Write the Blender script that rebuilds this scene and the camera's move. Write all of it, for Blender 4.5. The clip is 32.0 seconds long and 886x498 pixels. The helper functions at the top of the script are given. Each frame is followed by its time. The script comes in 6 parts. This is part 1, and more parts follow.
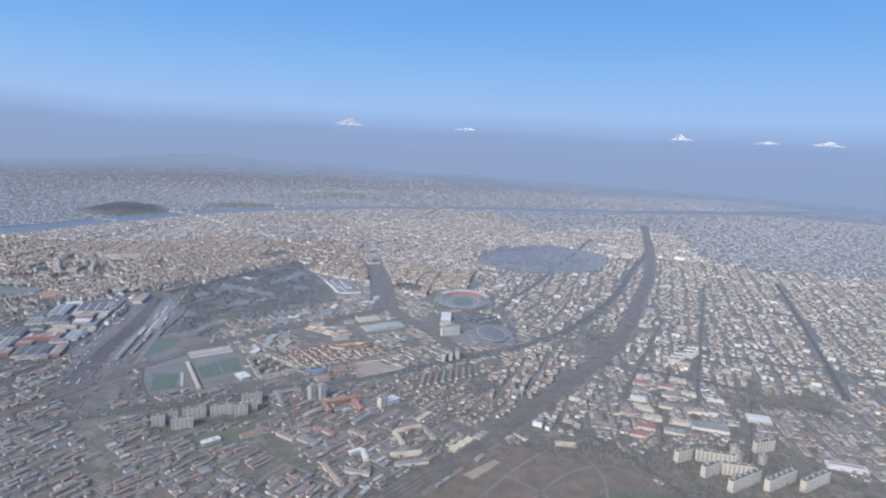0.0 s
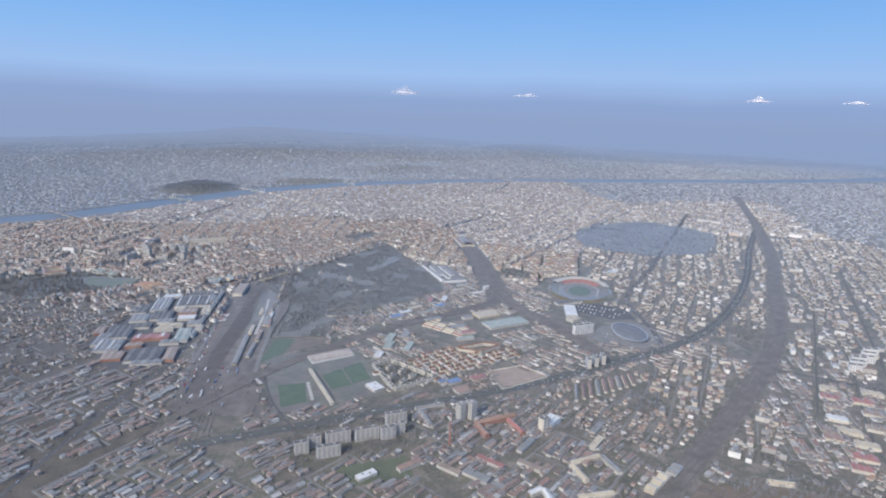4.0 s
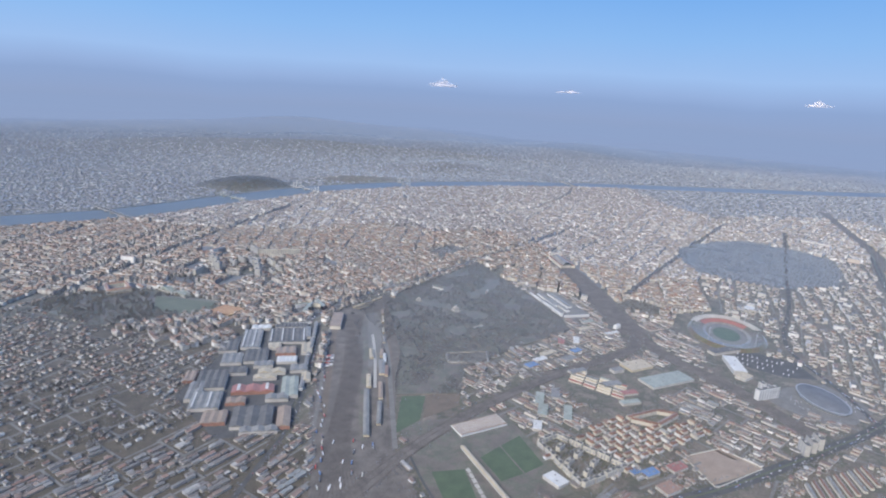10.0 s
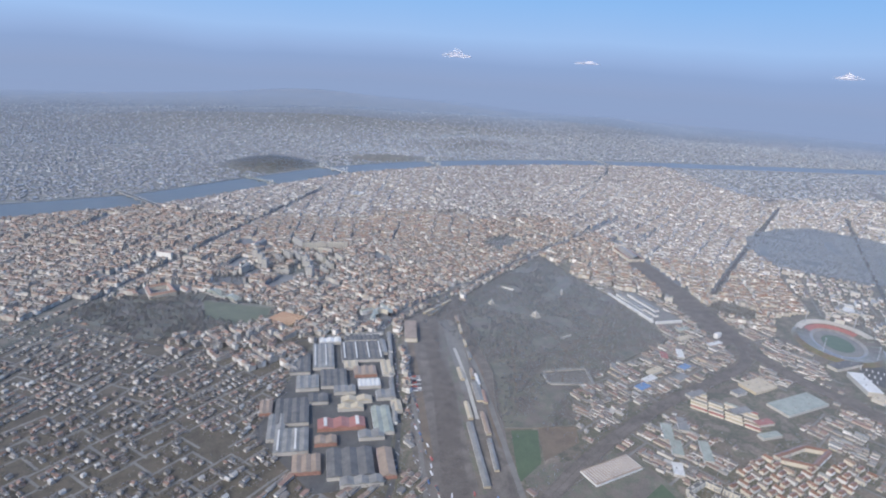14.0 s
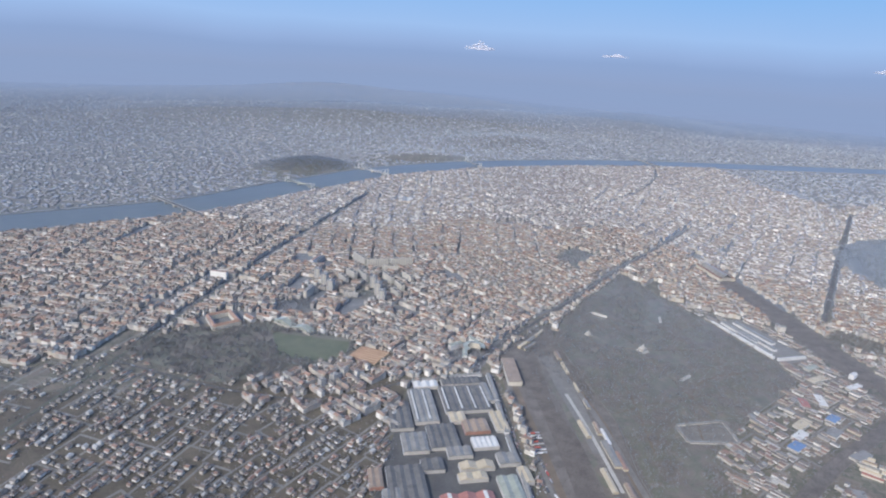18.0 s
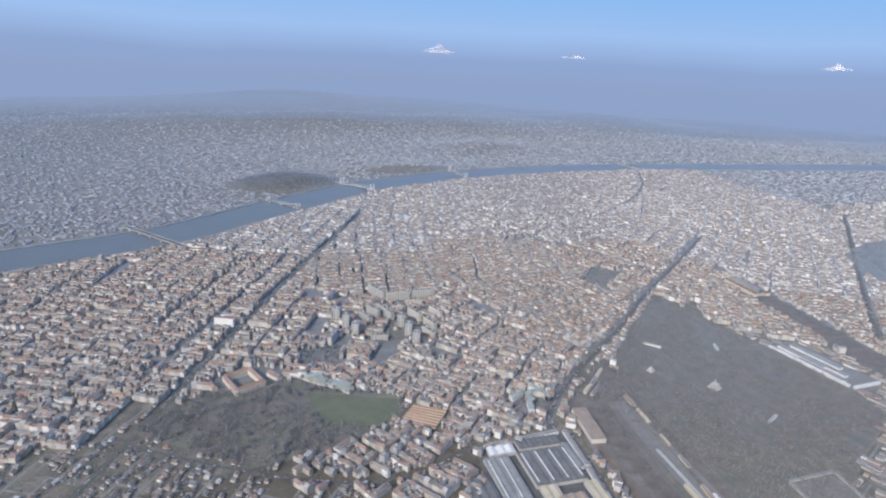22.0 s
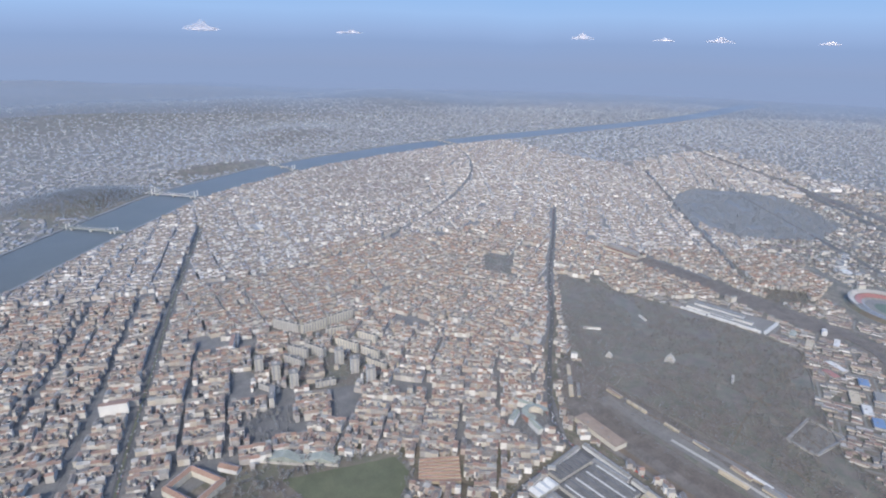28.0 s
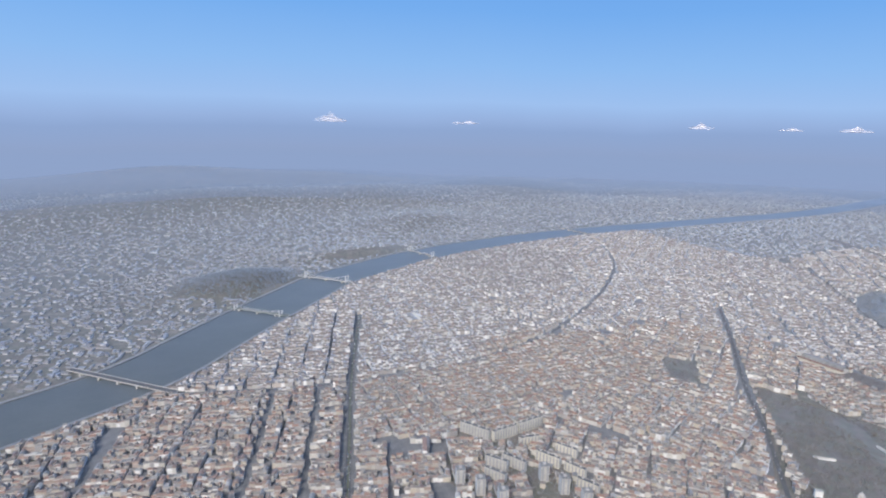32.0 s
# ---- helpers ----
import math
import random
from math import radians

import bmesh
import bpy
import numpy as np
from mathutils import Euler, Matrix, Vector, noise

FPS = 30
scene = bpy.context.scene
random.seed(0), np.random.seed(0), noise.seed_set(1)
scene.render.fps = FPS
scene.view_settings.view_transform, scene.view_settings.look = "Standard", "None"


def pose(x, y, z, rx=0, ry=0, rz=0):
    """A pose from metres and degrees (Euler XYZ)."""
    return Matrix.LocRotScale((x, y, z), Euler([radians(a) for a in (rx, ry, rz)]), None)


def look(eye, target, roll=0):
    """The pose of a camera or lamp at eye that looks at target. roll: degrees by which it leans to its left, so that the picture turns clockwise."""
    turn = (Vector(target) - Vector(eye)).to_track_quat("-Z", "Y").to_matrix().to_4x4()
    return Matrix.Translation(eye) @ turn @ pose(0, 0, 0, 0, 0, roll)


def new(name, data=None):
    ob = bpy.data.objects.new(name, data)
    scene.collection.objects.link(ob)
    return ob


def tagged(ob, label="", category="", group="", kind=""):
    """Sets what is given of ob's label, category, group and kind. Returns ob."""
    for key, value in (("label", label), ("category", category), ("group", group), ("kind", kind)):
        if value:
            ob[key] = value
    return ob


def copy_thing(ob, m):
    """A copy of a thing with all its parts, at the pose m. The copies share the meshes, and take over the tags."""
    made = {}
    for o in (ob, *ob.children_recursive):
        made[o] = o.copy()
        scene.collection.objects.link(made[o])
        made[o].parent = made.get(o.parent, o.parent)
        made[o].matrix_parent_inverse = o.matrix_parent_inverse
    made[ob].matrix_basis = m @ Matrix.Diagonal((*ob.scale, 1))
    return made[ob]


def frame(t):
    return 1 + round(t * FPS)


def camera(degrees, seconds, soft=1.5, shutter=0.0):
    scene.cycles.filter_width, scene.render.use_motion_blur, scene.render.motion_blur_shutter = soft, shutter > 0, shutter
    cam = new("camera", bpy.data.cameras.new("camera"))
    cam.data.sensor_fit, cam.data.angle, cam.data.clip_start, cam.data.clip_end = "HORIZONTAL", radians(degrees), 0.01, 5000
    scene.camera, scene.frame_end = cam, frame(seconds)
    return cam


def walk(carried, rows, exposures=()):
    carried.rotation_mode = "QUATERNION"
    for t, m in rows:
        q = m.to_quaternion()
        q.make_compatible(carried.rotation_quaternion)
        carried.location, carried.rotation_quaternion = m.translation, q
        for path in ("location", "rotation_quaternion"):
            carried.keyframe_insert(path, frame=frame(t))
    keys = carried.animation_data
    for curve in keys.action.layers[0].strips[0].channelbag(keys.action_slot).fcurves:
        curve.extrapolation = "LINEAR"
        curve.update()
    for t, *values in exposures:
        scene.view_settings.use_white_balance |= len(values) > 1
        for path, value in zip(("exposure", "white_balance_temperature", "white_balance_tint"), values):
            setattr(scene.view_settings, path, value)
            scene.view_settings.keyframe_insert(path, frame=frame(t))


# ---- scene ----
cam = camera(72.8, 32.0, soft=2.1)
PATH = [
    (0, (59.45, -800.74, 279.27), (98.190, -710.318, 261.283), 2.89),
    (0.5, (50.21, -784.48, 280.03), (87.302, -693.482, 261.489), 2.44),
    (1, (41.07, -768.28, 280.81), (76.526, -676.859, 261.174), 1.88),
    (1.5, (32.03, -752.15, 281.59), (66.259, -660.444, 261.116), 1.69),
    (2, (23.07, -736.08, 282.38), (57.220, -644.511, 261.177), 1.46),
    (2.5, (14.18, -720.07, 283.18), (48.199, -628.590, 261.409), 1.52),
    (3, (5.35, -704.13, 283.99), (38.637, -612.530, 261.597), 1.56),
    (3.5, (-3.43, -688.25, 284.80), (29.156, -596.533, 261.873), 1.64),
    (5.5, (-38.27, -625.35, 288.10), (-8.603, -533.082, 263.484), 1.96),
    (6, (-46.95, -609.77, 288.94), (-17.395, -517.099, 265.743), 2.88),
    (6.5, (-55.62, -594.25, 289.78), (-27.043, -501.228, 266.765), 3.12),
    (7, (-64.29, -578.79, 290.62), (-37.494, -485.403, 266.937), 2.52),
    (7.5, (-72.97, -563.38, 291.46), (-47.111, -469.842, 267.342), 2.46),
    (8, (-81.65, -548.03, 292.30), (-56.687, -454.362, 267.737), 2.49),
    (8.5, (-90.35, -532.73, 293.15), (-64.831, -439.308, 268.210), 2.46),
    (9, (-99.06, -517.48, 293.99), (-67.659, -426.254, 267.672), 3.06),
    (9.5, (-107.78, -502.27, 294.84), (-78.081, -410.525, 268.377), 2.90),
    (10, (-116.52, -487.12, 295.68), (-86.357, -395.107, 270.708), 3.43),
    (10.5, (-125.28, -472.02, 296.52), (-89.944, -382.888, 268.094), 5.29),
    (11, (-134.05, -456.96, 297.36), (-101.896, -366.788, 268.441), 3.83),
    (11.5, (-142.83, -441.94, 298.19), (-111.661, -351.190, 270.040), 3.23),
    (12, (-151.64, -426.97, 299.03), (-120.064, -336.069, 271.808), 3.17),
    (12.5, (-160.45, -412.04, 299.86), (-128.259, -321.344, 272.677), 3.50),
    (13, (-169.28, -397.15, 300.68), (-137.312, -306.254, 273.904), 3.69),
    (13.5, (-178.11, -382.29, 301.50), (-146.824, -291.589, 273.335), 3.38),
    (14, (-186.95, -367.48, 302.32), (-156.661, -276.875, 272.778), 3.54),
    (14.5, (-195.80, -352.71, 303.13), (-166.511, -261.937, 273.084), 3.29),
    (16.5, (-231.20, -293.95, 306.33), (-200.952, -203.761, 275.487), 3.98),
    (17, (-240.04, -279.34, 307.11), (-209.923, -189.128, 276.218), 3.95),
    (17.5, (-248.87, -264.76, 307.89), (-219.772, -174.196, 277.060), 3.74),
    (18, (-257.69, -250.22, 308.66), (-228.451, -159.733, 277.719), 3.69),
    (18.5, (-266.48, -235.71, 309.43), (-237.469, -145.101, 278.622), 2.87),
    (19, (-275.27, -221.22, 310.19), (-243.302, -131.485, 279.759), 3.23),
    (19.5, (-284.03, -206.77, 310.94), (-249.542, -117.745, 281.171), 3.73),
    (20, (-292.76, -192.34, 311.68), (-256.529, -103.896, 282.280), 3.64),
    (20.5, (-301.47, -177.95, 312.42), (-263.833, -89.994, 283.309), 2.89),
    (21, (-310.16, -163.58, 313.15), (-272.743, -75.556, 283.968), 2.84),
    (21.5, (-318.82, -149.25, 313.88), (-281.657, -61.219, 284.375), 2.80),
    (22, (-327.45, -134.94, 314.59), (-290.533, -47.067, 284.338), 2.72),
    (22.5, (-336.05, -120.67, 315.31), (-299.753, -32.656, 284.702), 2.42),
    (23, (-344.61, -106.43, 316.01), (-307.470, -18.782, 285.377), 2.59),
    (23.5, (-353.15, -92.22, 316.71), (-315.447, -4.759, 286.236), 2.54),
    (24, (-361.66, -78.05, 317.41), (-320.114, 7.724, 287.123), 2.48),
    (24.5, (-370.14, -63.91, 318.10), (-323.409, 19.233, 288.040), 3.08),
    (25, (-378.60, -49.81, 318.78), (-328.764, 31.480, 288.633), 3.31),
    (25.5, (-387.02, -35.75, 319.46), (-334.955, 44.104, 289.256), 2.87),
    (26, (-395.43, -21.73, 320.14), (-339.210, 55.184, 289.746), 3.36),
    (26.5, (-403.82, -7.75, 320.81), (-344.645, 66.727, 289.966), 2.44),
    (28.5, (-437.28, 47.67, 323.48), (-368.680, 112.378, 290.212), 1.68),
    (29, (-445.65, 61.38, 324.14), (-375.564, 124.503, 290.917), 1.88),
    (29.5, (-454.04, 75.04, 324.81), (-382.583, 136.835, 292.017), 1.58),
    (30, (-462.45, 88.63, 325.48), (-394.637, 155.296, 294.552), 1.53),
    (30.5, (-470.90, 102.14, 326.15), (-406.228, 172.643, 297.039), 1.76),
    (31, (-479.40, 115.59, 326.82), (-416.046, 188.169, 300.018), 2.53),
    (31.5, (-487.95, 128.95, 327.50), (-427.458, 205.127, 304.316), 1.12),
    (32, (-496.58, 142.23, 328.18), (-438.969, 221.490, 308.222), 1.25),
]
walk(cam, [(t, look(eye, target, roll)) for t, eye, target, roll in PATH])

# ---- scale and light ----
# The city is laid out in true metres, x to the north and y to the west, and shrunk by S:
# the lens is clipped at 5 km and the aircraft covers nearly 100 m a second.
S = 0.36
SUN_AZ, SUN_EL = 215.0, 34.0          # degrees from +x (north) towards +y (west): the sun stands in the south-south-east
sun_dir = Vector((math.cos(radians(SUN_AZ)) * math.cos(radians(SUN_EL)), math.sin(radians(SUN_AZ)) * math.cos(radians(SUN_EL)), math.sin(radians(SUN_EL))))
world = bpy.data.worlds.new("sky")
scene.world = world
world.use_nodes = True
wn = world.node_tree
for n in list(wn.nodes):
    wn.nodes.remove(n)
sky = wn.nodes.new("ShaderNodeTexSky")
sky.sky_type, sky.sun_disc = "NISHITA", False
sky.sun_elevation, sky.sun_rotation = radians(SUN_EL), radians(90 - SUN_AZ)
sky.altitude, sky.air_density, sky.dust_density, sky.ozone_density = 900, 1.0, 4.0, 1.5
bg = wn.nodes.new("ShaderNodeBackground")
bg.inputs[1].default_value = 0.26
wo = wn.nodes.new("ShaderNodeOutputWorld")
wn.links.new(sky.outputs[0], bg.inputs[0])
wn.links.new(bg.outputs[0], wo.inputs[0])
sun = new("sun", bpy.data.lights.new("sun", "SUN"))
sun.data.energy, sun.data.angle, sun.data.color = 2.4, radians(3.0), (1.0, 0.94, 0.86)
sun.matrix_world = look(sun_dir * 100, (0, 0, 0))
scene.view_settings.exposure = 0.0


# ---- materials ----
def nodes_of(name):
    m = bpy.data.materials.new(name)
    m.use_nodes = True
    nt = m.node_tree
    for n in list(nt.nodes):
        nt.nodes.remove(n)
    return m, nt


def ramp_node(nt, stops, constant=False):
    r = nt.nodes.new("ShaderNodeValToRGB")
    r.color_ramp.interpolation = "CONSTANT" if constant else "LINEAR"
    e = r.color_ramp.elements
    while len(e) < len(stops):
        e.new(0.5)
    for el, (p, c) in zip(e, stops):
        el.position, el.color = p, (*c, 1)
    return r


# Default weight of the blue surface sheen that stands in for haze.
HAZE_SHEEN = 0.5


def surface(name, stops, source="noise", size=20.0, rough=0.85, grain=0.35, grain_size=4.0, bump=0.3, metal=0.0, haze_sheen=None, spec=0.3, constant=False, fuzz=0.43):
    """A procedural surface: colours of a ramp picked by noise, by object or by island, broken by two scales of grain,
    under a blue sheen that imitates haze.
    """
    m, nt = nodes_of(name)
    L = nt.links
    geo = nt.nodes.new("ShaderNodeNewGeometry")
    out = nt.nodes.new("ShaderNodeOutputMaterial")
    b = nt.nodes.new("ShaderNodeBsdfPrincipled")
    L.new(b.outputs[0], out.inputs[0])
    r = ramp_node(nt, stops, constant)
    if source == "noise":
        n = nt.nodes.new("ShaderNodeTexNoise")
        n.inputs["Scale"].default_value = 1 / (size * S)
        n.inputs["Detail"].default_value = 6
        n.inputs["Roughness"].default_value = 0.62
        L.new(geo.outputs["Position"], n.inputs["Vector"])
        L.new(n.outputs["Fac"], r.inputs[0])
    elif source == "object":
        o = nt.nodes.new("ShaderNodeObjectInfo")
        L.new(o.outputs["Random"], r.inputs[0])
    else:
        L.new(geo.outputs["Random Per Island"], r.inputs[0])
    g = nt.nodes.new("ShaderNodeTexNoise")
    g.inputs["Scale"].default_value = 1 / (grain_size * S)
    g.inputs["Detail"].default_value = 4
    L.new(geo.outputs["Position"], g.inputs["Vector"])
    g2 = nt.nodes.new("ShaderNodeTexNoise")
    g2.inputs["Scale"].default_value = 1 / (grain_size * 9 * S)
    g2.inputs["Detail"].default_value = 3
    L.new(geo.outputs["Position"], g2.inputs["Vector"])
    add = nt.nodes.new("ShaderNodeMath")
    add.operation = "ADD"
    L.new(g.outputs["Fac"], add.inputs[0])
    L.new(g2.outputs["Fac"], add.inputs[1])
    mr = nt.nodes.new("ShaderNodeMapRange")
    mr.inputs["From Min"].default_value, mr.inputs["From Max"].default_value = 0.6, 1.4
    mr.inputs["To Min"].default_value, mr.inputs["To Max"].default_value = 1 - grain, 1 + grain
    L.new(add.outputs[0], mr.inputs["Value"])
    mul = nt.nodes.new("ShaderNodeVectorMath")
    mul.operation = "SCALE"
    L.new(r.outputs[0], mul.inputs[0])
    L.new(mr.outputs[0], mul.inputs["Scale"])
    L.new(mul.outputs[0], b.inputs["Base Color"])
    b.inputs["Roughness"].default_value = rough
    b.inputs["Metallic"].default_value = metal
    b.inputs["Specular IOR Level"].default_value = spec
    b.inputs["Sheen Weight"].default_value = HAZE_SHEEN if haze_sheen is None else haze_sheen
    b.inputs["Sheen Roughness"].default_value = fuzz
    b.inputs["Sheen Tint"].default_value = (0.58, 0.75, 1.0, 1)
    if bump:
        bp = nt.nodes.new("ShaderNodeBump")
        bp.inputs["Strength"].default_value = bump
        bp.inputs["Distance"].default_value = 0.6 * S
        L.new(g.outputs["Fac"], bp.inputs["Height"])
        L.new(bp.outputs[0], b.inputs["Normal"])
    return m


WALLS = [(0.0, (0.43, 0.41, 0.37)), (0.18, (0.52, 0.50, 0.455)), (0.34, (0.36, 0.34, 0.32)), (0.48, (0.40, 0.36, 0.315)), (0.58, (0.46, 0.415, 0.345)),
         (0.68, (0.33, 0.32, 0.31)), (0.80, (0.68, 0.67, 0.64)), (0.93, (0.40, 0.335, 0.295))]
ROOFS = [(0.0, (0.235, 0.175, 0.148)), (0.2, (0.205, 0.186, 0.172)), (0.38, (0.275, 0.185, 0.15)), (0.5, (0.24, 0.235, 0.228)), (0.66, (0.185, 0.175, 0.167)),
         (0.78, (0.29, 0.225, 0.185)), (0.9, (0.40, 0.39, 0.37)), (0.95, (0.27, 0.28, 0.278))]
